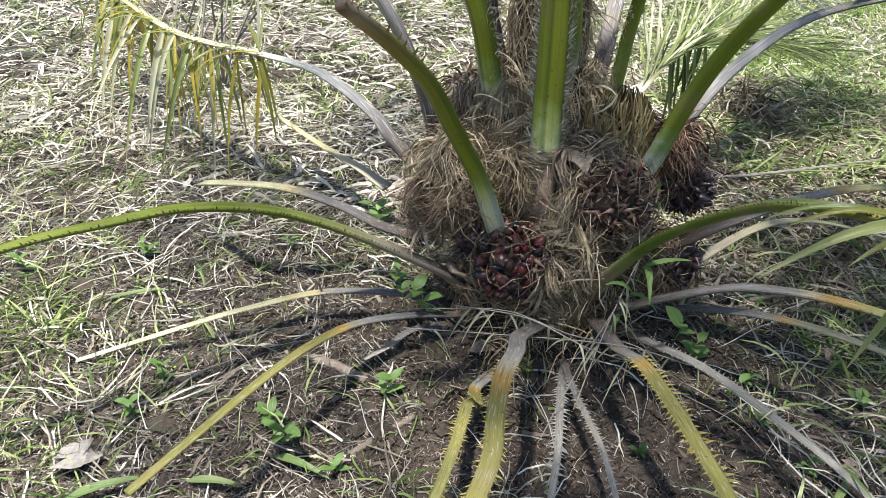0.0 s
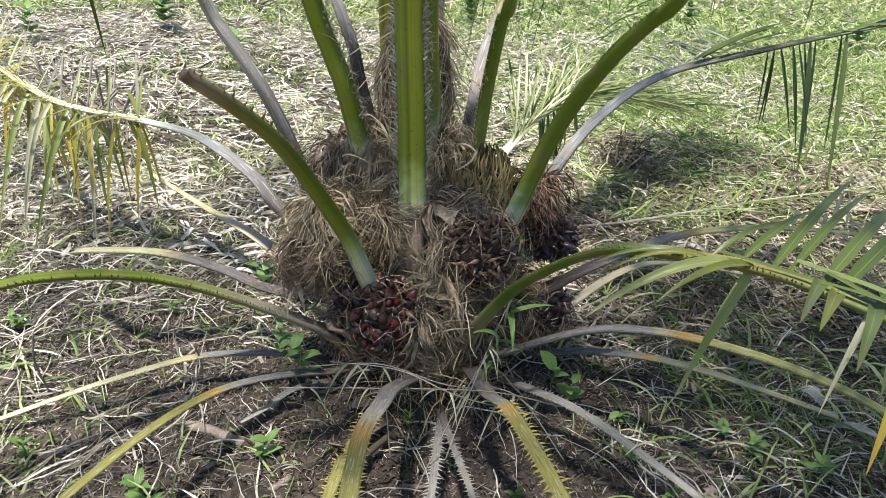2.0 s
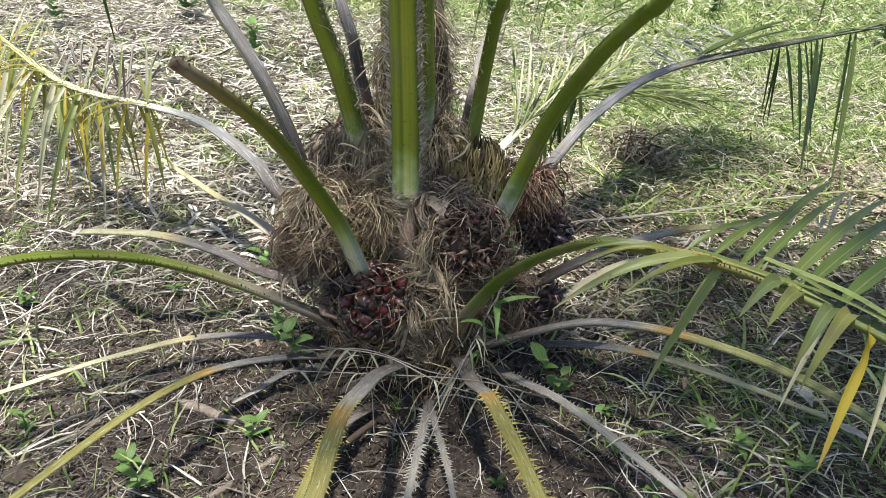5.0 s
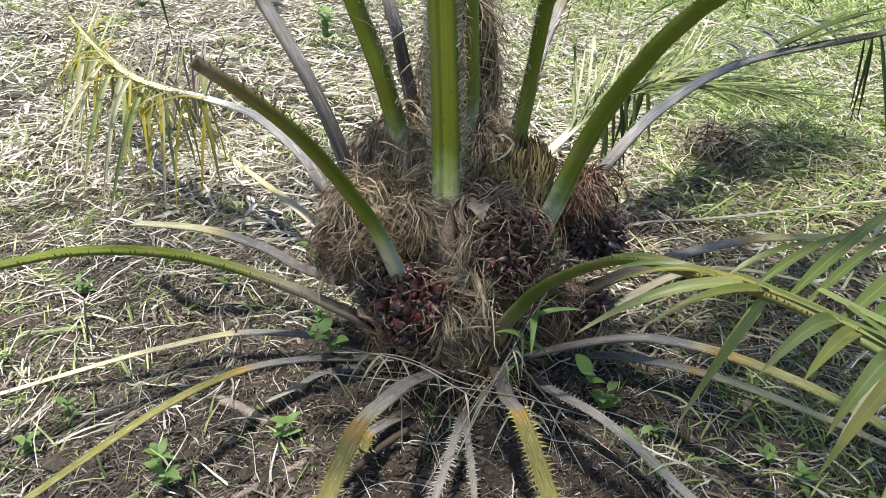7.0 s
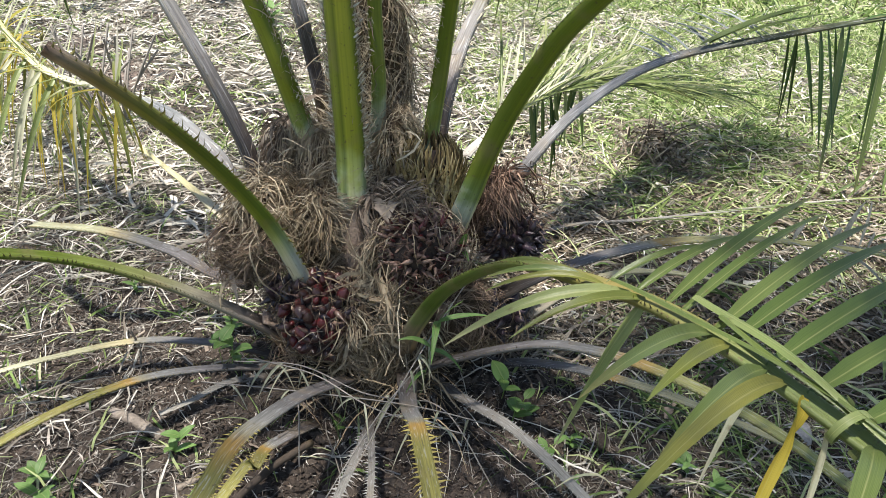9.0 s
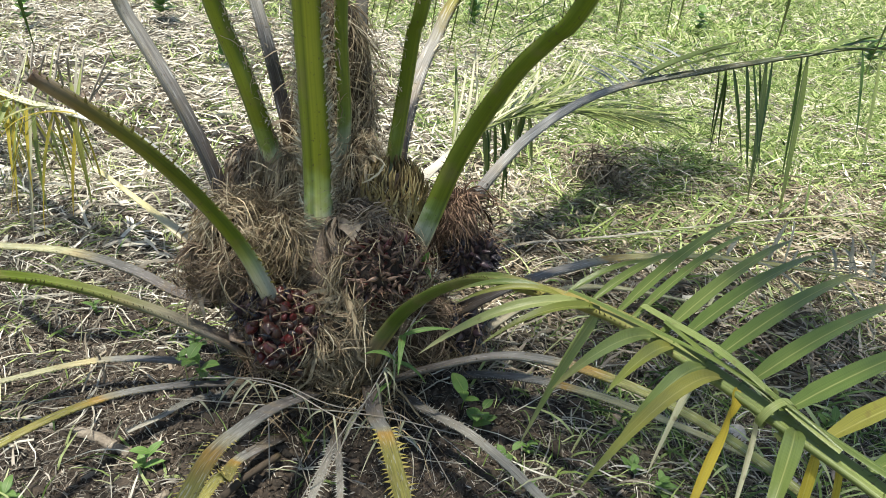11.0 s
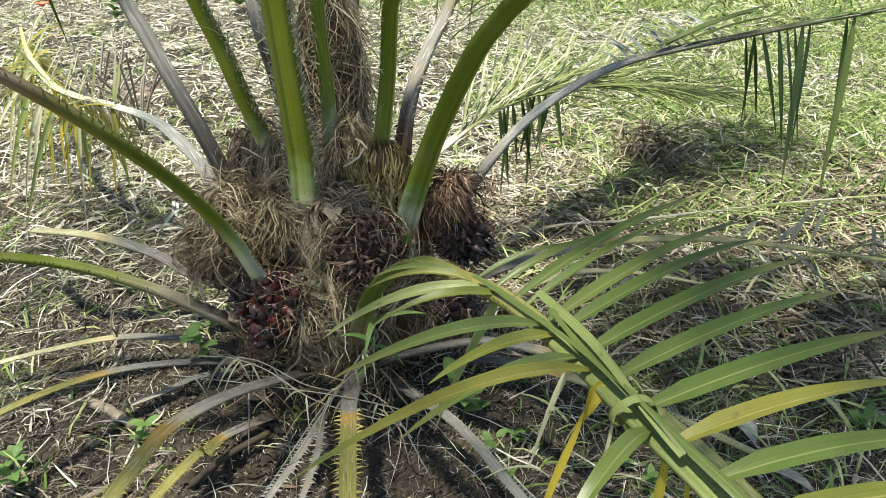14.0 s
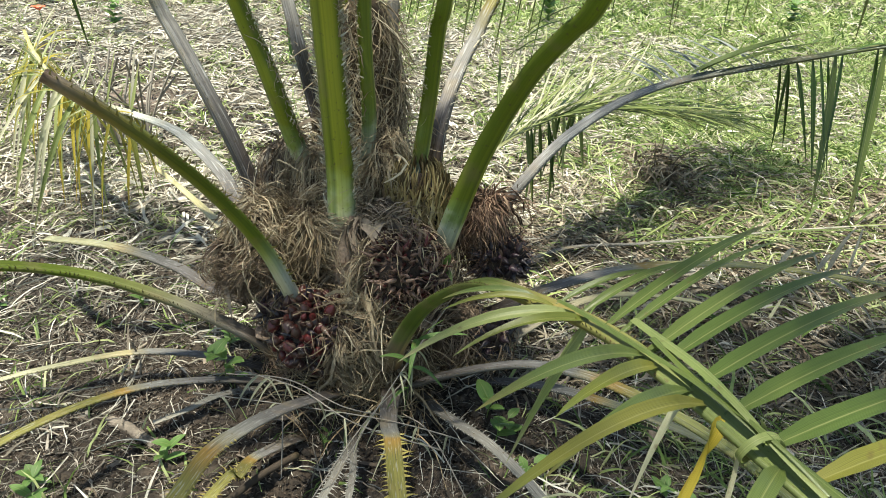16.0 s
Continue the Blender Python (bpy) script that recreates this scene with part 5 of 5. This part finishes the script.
strands("fibre", p, np.stack([np.cos(qa) * rr.choice([-1, 1], 900), np.full(900, -.12), rr.uniform(.1, .7, 900)], -1) + rr.normal(0, .12, (900, 3)), .035, .0014, M_FIBL, sheath, rr, 4, .0, .4, (.224, 1.31, .39), .5)
for pts, w in (([(.3, 1.24, .12), (.345, 1.215, .19), (.375, 1.175, .25)], (.10, .055)), ([(.18, 1.27, .13), (.1, 1.235, .155), (.03, 1.21, .19)], (.08, .045))):
    c = spline(pts, 10)[0]
    v, f, uv = stalk_shape(c, np.linspace(w[0], w[1], 10), depth=.7)
    mesh_ob("leaf_base", v, f, M_SHEATH, palm, uv, label="tan-brown leaf base")


# ---- fruit ----
def fruit_mesh(name, material, fat, beak):
    prof = [(0, 0), (.55, .08), (.95, .3), (1.0, .5), (.8, .72), (.42, .88), (.16, .97 + beak * .4), (0, 1 + beak)]
    V, Fc = [], []
    k = 7
    for r0, z in prof:
        for i in range(k):
            a = 2 * math.pi * i / k
            V.append((r0 * fat * math.cos(a), r0 * fat * math.sin(a), z))
    for j in range(len(prof) - 1):
        for i in range(k):
            a, b = j * k + i, j * k + (i + 1) % k
            Fc.append((a, b, b + k, a + k))
    me = bpy.data.meshes.new(name)
    me.from_pydata(V, [], Fc)
    me.materials.append(material)
    me.polygons.foreach_set("use_smooth", [True] * len(me.polygons))
    return me


def bunch(centre, radii, n, size, meshes, label, seed, face=(0, -1, .2), wrap=None, jitter=.3, spread=-.25):
    r = np.random.default_rng(seed)
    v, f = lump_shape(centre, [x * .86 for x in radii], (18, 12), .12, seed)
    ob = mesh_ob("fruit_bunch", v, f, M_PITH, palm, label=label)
    fc = Vector(face).normalized()
    g = math.pi * (3 - math.sqrt(5))
    turn = fc.to_track_quat("X", "Z").to_matrix()
    for i in range(n):
        z = 1 - 2 * (i + .5) / n
        rad = math.sqrt(1 - z * z)
        u = turn @ Vector((rad * math.cos(g * i), rad * math.sin(g * i), z))
        if u.dot(fc) < spread:
            continue
        u = (u + Vector(r.normal(0, .12, 3))).normalized()
        p = Vector(centre) + Vector((u.x * radii[0], u.y * radii[1], u.z * radii[2])) * r.uniform(.8, 1.0)
        d = (u + Vector(r.normal(0, jitter, 3)) + Vector((0, 0, .3))).normalized()
        s = size * r.uniform(.6, 1.3)
        o = new("fruit", meshes[int(r.integers(len(meshes)))])
        o.parent = ob
        o.matrix_world = Matrix.Translation(p - d * s * .35) @ d.to_track_quat("Z", "Y").to_matrix().to_4x4() @ Matrix.Rotation(r.uniform(0, 6), 4, "Z") @ Matrix.Diagonal((s, s, s, 1))
    if wrap:
        k, ln, w, m = wrap
        p, u = on_lump(centre, [x * 1.1 for x in radii], k, r, -.9)
        d = np.cross(u, np.array(fc)) * r.choice([-1, 1], (len(p), 1)) + r.normal(0, .35, (len(p), 3)) + [0, 0, -.3]
        edge = (u @ np.array(fc) < r.uniform(.45, 1.1, len(u))) & (u @ np.array(fc) > -.5)
        p, d = p[edge], d[edge]
        strands("fibre", p, d, ln, w, m, ob, r, 6, .3, .8, centre, 1.6)
    return ob


FA = [fruit_mesh("fruit", M_FRUIT, .4, .06), fruit_mesh("fruit", M_FRUIT, .35, .12), fruit_mesh("fruit", M_FRUIT, .38, .08)]
FB = [fruit_mesh("fruit", M_FRUIT2, .2, .6), fruit_mesh("fruit", M_FRUIT2, .15, .9), fruit_mesh("fruit", M_FRUIT, .18, .7)]
FS = [fruit_mesh("fruit", M_FRUIT3, .28, .3), fruit_mesh("fruit", M_FRUIT2, .2, .6)]
FC = [fruit_mesh("fruit", M_FRUIT3, .3, .25), fruit_mesh("fruit", M_FRUIT3, .26, .4)]
bunch((.172, 1.183, .232), (.088, .084, .092), 380, .028, FA + FS, "fruit bunch with dark red ripening fruit", 61, (-.15, -1, .35), (420, .08, .0022, M_FIB), .55)
bunch((.368, 1.24, .385), (.094, .092, .094), 1000, .022, FB, "spiky brown fruit bunch wrapped in fibre", 62, (.1, -1, .3), (760, .11, .0021, M_FIBL), .55, -.05)
bunch((.565, 1.39, .35), (.065, .06, .055), 230, .026, FC, "small black fruit bunch", 63, (.3, -1, .6), None, .4, -.5)
bunch((.56, 1.28, .21), (.05, .05, .05), 90, .028, FC, "small dark fruit bunch low on the trunk", 64, (.3, -1, .4), (300, .08, .0024, M_FIBR), .4, -.5)
bunch((.075, 1.22, .255), (.03, .03, .035), 40, .026, FC, "few dark fruits beside the bundle", 65, (-.2, -1, .3), None, .4, -.5)


# ---- small growth and litter round the palm ----
GREEN_LYING = [(-.62, .62, -.47, .68, .022), (-.41, .68, -.3, .685, .016), (-.27, .76, -.15, .715, .016), (-.83, 1.2, -.66, 1.25, .012), (.78, .75, .9, .9, .014), (1.0, 1.65, 1.16, 1.7, .014)]
L_FALL = leaf_mat("fallen_green_leaf", (0.1, 0.16, 0.05), (0.17, 0.23, 0.08), (0.2, 0.24, 0.1), 0.2, 0.5)
M_HEAP = blade_mat("brown_dead_grass", [(0.0, (0.06, 0.045, 0.032)), (0.5, (0.22, 0.175, 0.125)), (1.0, (0.48, 0.42, 0.33))], 0.75)
def weed(x, y, leaves, size, label, z=None, tall=.04, seed=0, width=.5):
    """A seedling: a thin stem with pointed oval leaves."""
    r = np.random.default_rng(seed + int(1000 * abs(x)) + int(997 * abs(y)))
    z0 = float(ground_z(x, y)) if z is None else z
    top = new("weed")
    top.location = (x, y, z0)
    tagged(top, label, "weed", "seedlings round the palm")
    c = spline([(0, 0, -.01), (r.uniform(-.01, .01), r.uniform(-.01, .01), tall * .6), (r.uniform(-.015, .015), r.uniform(-.015, .015), tall)], 6)[0]
    v, f, uv = stalk_shape(c, np.full(6, .0028))
    mesh_ob("stem", v, f, M_STEM, top, uv)
    for k in range(leaves):
        a = k * 2.4 + r.uniform(-.3, .3)
        o = c[min(5, 2 + k * 4 // max(1, leaves))]
        ln = size * r.uniform(.7, 1.2)
        el = r.uniform(.1, .6)
        tip = o + np.array([math.cos(a) * math.cos(el), math.sin(a) * math.cos(el), math.sin(el)]) * ln
        v, f, uv = oval_leaf(o, tip, ln * .12, ln * width * r.uniform(.8, 1.1))
        mesh_ob("leaf", v, f, L_WEED, top, uv)
    return top


def oval_leaf(o, tip, bow, width, seg=7):
    o, tip = np.array(o, float), np.array(tip, float)
    pts = [o + (tip - o) * (i / seg) + np.array([0, 0, bow]) * 4 * (i / seg) * (1 - i / seg) for i in range(seg + 1)]
    V, U, Fc = [], [], []
    for i, p in enumerate(pts):
        v = i / seg
        d = tip - o
        sd = np.cross(d, (0, 0, 1.0))
        sd /= np.linalg.norm(sd) + 1e-9
        w = width / 2 * (math.sin(math.pi * min(1, v ** .75 * .97 + .03)) ** .8 if v > .12 else .06)
        V += [p - sd * w + np.array([0, 0, .15 * w]), p, p + sd * w + np.array([0, 0, .15 * w])]
        U += [(0, v * .7), (.5, v * .7), (1, v * .7)]
    for i in range(seg):
        for k in range(2):
            a = i * 3 + k
            Fc.append((a, a + 1, a + 4, a + 3))
    return V, Fc, U


M_STEM = petiole_mat("weed_stem", [(0, (.12, .2, .05)), (1, (.16, .28, .06))])
for k, (x, y, n, s, tall) in enumerate([(-.078, .955, 5, .062, .05), (-.262, .79, 6, .06, .07), (.22, 1.09, 5, .03, .03), (1.01, .99, 9, .05, .05), (1.12, .93, 7, .055, .05), (.72, .98, 6, .04, .04), (.96, 1.06, 8, .045, .04), (.73, 1.1, 6, .035, .04), (-.43, 1.5, 6, .04, .04), (.45, .89, 6, .03, .03),
                                        (.78, .85, 6, .035, .03), (-.3, .85, 7, .05, .04), (-.14, .74, 5, .04, .03), (-1.1, 1.3, 6, .05, .05), (-.6, .84, 6, .05, .05), (-.58, .95, 6, .04, .06), (-.82, 1.41, 7, .05, .05), (-.12, 1.36, 7, .045, .07), (1.5, 1.25, 6, .06, .05)]):
    weed(x, y, n, s * .72, "small green seedling with pointed oval leaves", None, tall, k)
for k, (x, y, z, n, s) in enumerate([(.575, 1.19, .12, 3, .052), (.60, 1.15, .08, 3, .04), (.63, 1.17, .05, 4, .04), (.67, 1.05, .05, 4, .035), (-.03, 1.15, .17, 4, .045), (-.07, 1.19, .14, 4, .04), (-.22, 1.66, .07, 5, .06), (-.02, 1.17, .12, 3, .04)]):
    weed(x, y, n, s, "leafy green vine shoot beside the stalks", max(float(ground_z(x, y)), z - .07), .07, 40 + k, .62)
for k, (x, y, n, s) in enumerate([(-1.6, 5.1, 30, .13), (-.85, 4.1, 18, .09), (.7, 6.1, 22, .11), (2.84, 6.7, 22, .12), (4.0, 5.8, 20, .12), (-2.3, 4.6, 20, .1), (-2.0, 6.2, 24, .12), (-3.4, 5.4, 20, .12), (1.9, 7.4, 24, .12), (-.9, 7.2, 24, .12)]):
    weed(x, y, n, s, "leafy weed standing in the sunlit grass", None, .22, 70 + k, .45)

# grass shoot at the foot of the arching frond
shoot = new("grass_shoot")
shoot.location = (.395, 1.094, .09)
tagged(shoot, "bright green grass shoot growing between the stalks", "grass")
c = spline([(0, 0, 0), (.015, -.012, .12), (.033, -.027, .241), (.076, .01, .268)], 14)[0]
v, f, uv = stalk_shape(c, np.linspace(.0034, .0016, 14))
mesh_ob("stem", v, f, M_STEM, shoot, uv)
for o, tip, bow, w in [((.033, -.027, .24), (.13, -.007, .25), .008, .011), ((.033, -.027, .24), (.031, -.125, .215), .022, .014), ((.02, -.018, .17), (-.043, -.047, .2), .012, .011), ((.02, -.016, .16), (.088, -.02, .115), .016, .009), ((.012, -.01, .1), (-.02, -.07, .09), .012, .008)]:
    v, f, uv = arc_leaf(o, tip, bow, w, (0, -.4, 1), .3)
    mesh_ob("blade", v, f, L_WEED, shoot, uv)
sprig = new("leaf_sprig")
sprig.location = (.455, 1.235, .395)
tagged(sprig, "small bright green leaves between the fruit bunches", "weed")
for tip, w in [((-.035, -.03, .045), .02), ((.01, -.02, .05), .016), ((.02, -.03, -.01), .012)]:
    v, f, uv = oval_leaf((0, 0, 0), tip, .006, w)
    mesh_ob("leaf", v, f, L_WEED, sprig, uv)


# ---- sticks, dead leaves and loose stems ----
def rod(name, pts, radius, material, label, category, rough=.25, flat=1.0, parent=None):
    c, ln = spline(pts, max(8, int(sum(math.dist(a, b) for a, b in zip(pts, pts[1:])) / .012)))
    t = np.gradient(c, axis=0)
    t /= np.linalg.norm(t, axis=1)[:, None]
    s = np.cross(t, (0, 0, 1.0))
    s /= np.linalg.norm(s, axis=1)[:, None] + 1e-9
    n = np.cross(s, t)
    V, Fc, k = [], [], 8
    for i in range(len(c)):
        for q in range(k):
            a = 2 * math.pi * q / k
            rr2 = radius * (1 + rough * noise.noise(Vector(c[i]) * 45 + Vector((math.cos(a), math.sin(a), 0))))
            V.append(c[i] + s[i] * math.cos(a) * rr2 + n[i] * math.sin(a) * rr2 * flat)
    for i in range(len(c) - 1):
        for q in range(k):
            a, b = i * k + q, i * k + (q + 1) % k
            Fc.append((a, b, b + k, a + k))
    Fc += [tuple(range(k))[::-1], tuple(range((len(c) - 1) * k, len(c) * k))]
    ob = mesh_ob(name, V, Fc, material, parent, label=label)
    if category:
        tagged(ob, category=category, group="sticks on the soil")
    return ob


rod("stick", [(-.27, 1.05, .016), (-.2, 1.025, .02), (-.135, .995, .012)], .012, M_STICK, "split pale chunk of dead wood on the soil", "stick", .5, .6)
rod("stick", [(-.13, .79, .008), (-.08, .84, .01), (-.015, .905, .012)], .008, M_STICK, "short straight grey-brown stick on the soil", "stick", .25)
rod("stick", [(-.15, .97, .006), (-.14, .92, .008), (-.12, .87, .006)], .004, M_STICK, "thin broken twig on the soil", "stick")
rod("stick", [(-.32, 1.22, .01), (-.34, 1.28, .015), (-.33, 1.34, .01)], .004, M_STICK, "thin dead twig lying on straw", "stick")
rod("stick", [(.18, 1.02, .02), (.12, .93, .03), (.07, .86, .012)], .008, M_DRY, "dark dead stalk piece on the soil", "stick")
rod("stick", [(-.28, 1.2, .0), (-.275, 1.21, .06), (-.285, 1.2, .13)], .0025, M_STICK, "thin upright dry stem", "stick")
rod("stick", [(-.62, 1.16, .0), (-.63, 1.15, .1), (-.61, 1.14, .19)], .0025, M_STICK, "thin upright dry stem", "stick")


def flake(x, y, ln, w, a, label, up=.02, m=None, torn=0.0):
    z = float(ground_z(x, y)) + .012
    o = np.array([x, y, z])
    v, f, uv = oval_leaf(o, o + np.array([math.cos(a) * ln, math.sin(a) * ln, R.uniform(0, .02)]), up, w)
    v = [np.array(q) + R.normal(0, 1, 3) * torn * [1, 1, .8] for q in v]
    tagged(mesh_ob("dead_leaf", v, f, m or M_FLAKE, None, uv, label=label), category="dead leaf", group="dead leaves on the soil")


M_PALEFLAKE = dark_mat("bleached_leaf", (.2, .18, .16), (.4, .37, .34), 14)
flake(-.68, .70, .09, .055, .3, "crumpled bleached whitish dead leaf on the soil", .015, M_PALEFLAKE, .008)
flake(1.21, 1.22, .09, .05, -1.2, "bleached curled dead leaf on the soil", .03, M_PALEFLAKE)
flake(1.25, 1.1, .12, .03, -.7, "bleached narrow dead leaf on the soil", .02, M_PALEFLAKE)
for k in range(24):
    x, y = R.uniform(-1.2, 1.9), R.uniform(.6, 2.3)
    if math.hypot(x - .25, y - 1.35) < .28:
        continue
    flake(x, y, R.uniform(.03, .08), R.uniform(.012, .035), R.uniform(0, 6.3), "small brown curled dead leaf", R.uniform(.008, .03), None, .004)

# long green leaves lying on the straw
for x, y, x2, y2, w in GREEN_LYING:
    z, z2 = float(ground_z(x, y)) + .015, float(ground_z(x2, y2)) + .02
    v, f, uv = arc_leaf((x, y, z), (x2, y2, z2), .012, w, (0, 0, 1), .3, R.uniform(-.3, .3))
    tagged(mesh_ob("fallen_leaf", v, f, L_FALL, None, uv, label="long narrow green leaf lying on straw"), category="fallen leaf", group="green leaves on the straw")
# brown heap of dead grass behind the grey frond
heap = np.random.default_rng(77)
p = np.stack([heap.normal(1.2, .075, 300), heap.normal(2.78, .07, 300), heap.uniform(.0, .14, 300)], -1)
strands("dead_grass_heap", p, np.stack([heap.normal(0, .6, 300), heap.normal(-.2, .5, 300), heap.normal(.2, .4, 300)], -1), .16, .007, M_HEAP, None, heap, 5, 1.2, .8, label="brown drooping heap of dead grass")
p = scatter(15000, .55, 2.7, 1.35, 3.3, lambda x, y: (.25 + .75 * patch(x, y, 3.0, 2.2)) * np.clip((3.3 - y) / .7, 0, 1), heap)
strands("brown_straw", p + [0, 0, .02], lying(len(p), heap, .2), .13, .006, M_HEAP, None, heap, 4, .4, .7, label="brown straw lying between the grass")

# a lusher patch of long grass round the heap
c = scatter(150, .85, 1.8, 2.2, 3.2, lambda x, y: .35 + .65 * patch(x, y, 2.4, 6.2), heap)
p = np.repeat(c, 14, 0) + np.concatenate([heap.normal(0, .03, (len(c) * 14, 2)), np.zeros((len(c) * 14, 1))], 1)
a = heap.uniform(0, 6.3, len(p))
strands("grass", p, np.stack([np.cos(a), np.sin(a), heap.uniform(.3, 1.2, len(p))], -1), .15, .0065, M_GRAS, None, heap, 5, 1.3, .3, label="longer green grass round the heap")

# dry grass stems lying across the foot of the palm
stems = new("dry_grass")
stems.location = (0, 0, 0)
tagged(stems, "pale dry grass stems draped across the stalk bases", "dry grass")
DRAPE = [[(-.06, 1.06, .12), (.13, 1.03, .15), (.39, .975, .195), (.56, 1.02, .12)], [(.05, 1.08, .18), (.2, 1.0, .225), (.33, .95, .2), (.5, .97, .14)], [(.0, 1.1, .15), (.16, 1.05, .2), (.3, 1.0, .19), (.42, 1.05, .14)],
         [(.30, .86, .12), (.36, 1.0, .2), (.42, 1.12, .27), (.47, 1.2, .33)], [(.24, .84, .04), (.33, .98, .16), (.4, 1.1, .2)], [(.12, 1.06, .1), (.17, .98, .17), (.19, .9, .08)], [(.4, 1.05, .15), (.47, 1.0, .15), (.56, .93, .05)]]
for k, pts in enumerate(DRAPE):
    rod("stem", pts, .0013, M_STRAW, "", "", .2, 1.0, stems)
for k in range(34):
    pts = DRAPE[int(R.integers(0, 4))]
    c = spline(pts, 30)[0]
    o = c[int(R.integers(3, 27))]
    tip = o + np.array([R.uniform(-.05, .05), R.uniform(-.05, .03), -R.uniform(.03, .1)])
    v, f, uv = arc_leaf(o, tip, .015, R.uniform(.003, .006), (0, -1, .3), .3, R.uniform(-1, 1))
    mesh_ob("dry_blade", v, f, L_PALE, stems, uv)

# long loose stems over the soil in front and at the sides
loose = np.random.default_rng(91)
p = scatter(1200, -1.3, 2.0, .4, 2.2, lambda x, y: .22 + .65 * (x > .35), loose)
strands("loose_straw", p + [0, 0, .02], lying(len(p), loose, .15), .2, .0026, M_STRW, None, loose, 7, .35, 1.1, label="long pale grass stems strewn over the soil")
p = scatter(700, .5, 2.6, .45, 2.3, lambda x, y: bare(x, y), loose)
a = loose.uniform(0, 6.3, len(p))
strands("grass", p, np.stack([np.cos(a) * .6, np.sin(a) * .6, np.full(len(a), .8)], -1), .16, .0065, M_GRAS, None, loose, 5, 1.3, .3, label="longer green grass blades beside the palm")

# dry twiggy weed at the back
for k, (x, y) in enumerate([(-1.14, 2.62), (-1.06, 2.7), (-1.28, 2.72)]):
    tw = new("dry_weed")
    tw.location = (x, y, 0)
    tagged(tw, "bleached dry upright weed stems", "dry weed", "dry weeds at the back")
    for q in range(9):
        a = loose.uniform(0, 6.3)
        rod("stem", [(0, 0, 0), (.06 * math.cos(a), .06 * math.sin(a), .17), (.17 * math.cos(a), .17 * math.sin(a), loose.uniform(.25, .42))], .0045, M_STRAW, "", "", .2, 1, tw)
flower = new("flower")
flower.location = (-2.86, 4.6, .12)
tagged(flower, "single orange-red flower in the grass", "flower")
M_ORANGE = mat_new("orange_petal", .5)[0]
M_ORANGE.node_tree.nodes["Principled BSDF"].inputs["Base Color"].default_value = (.75, .11, .04, 1)
for k in range(6):
    v, f, uv = oval_leaf((0, 0, 0), (.055 * math.cos(k * 1.047), .055 * math.sin(k * 1.047), .03), .01, .04)
    mesh_ob("petal", v, f, M_ORANGE, flower, uv)
rod("stem", [(0, 0, -.13), (.005, 0, -.05), (0, 0, 0)], .003, M_STEM, "", "", .1, 1, flower)
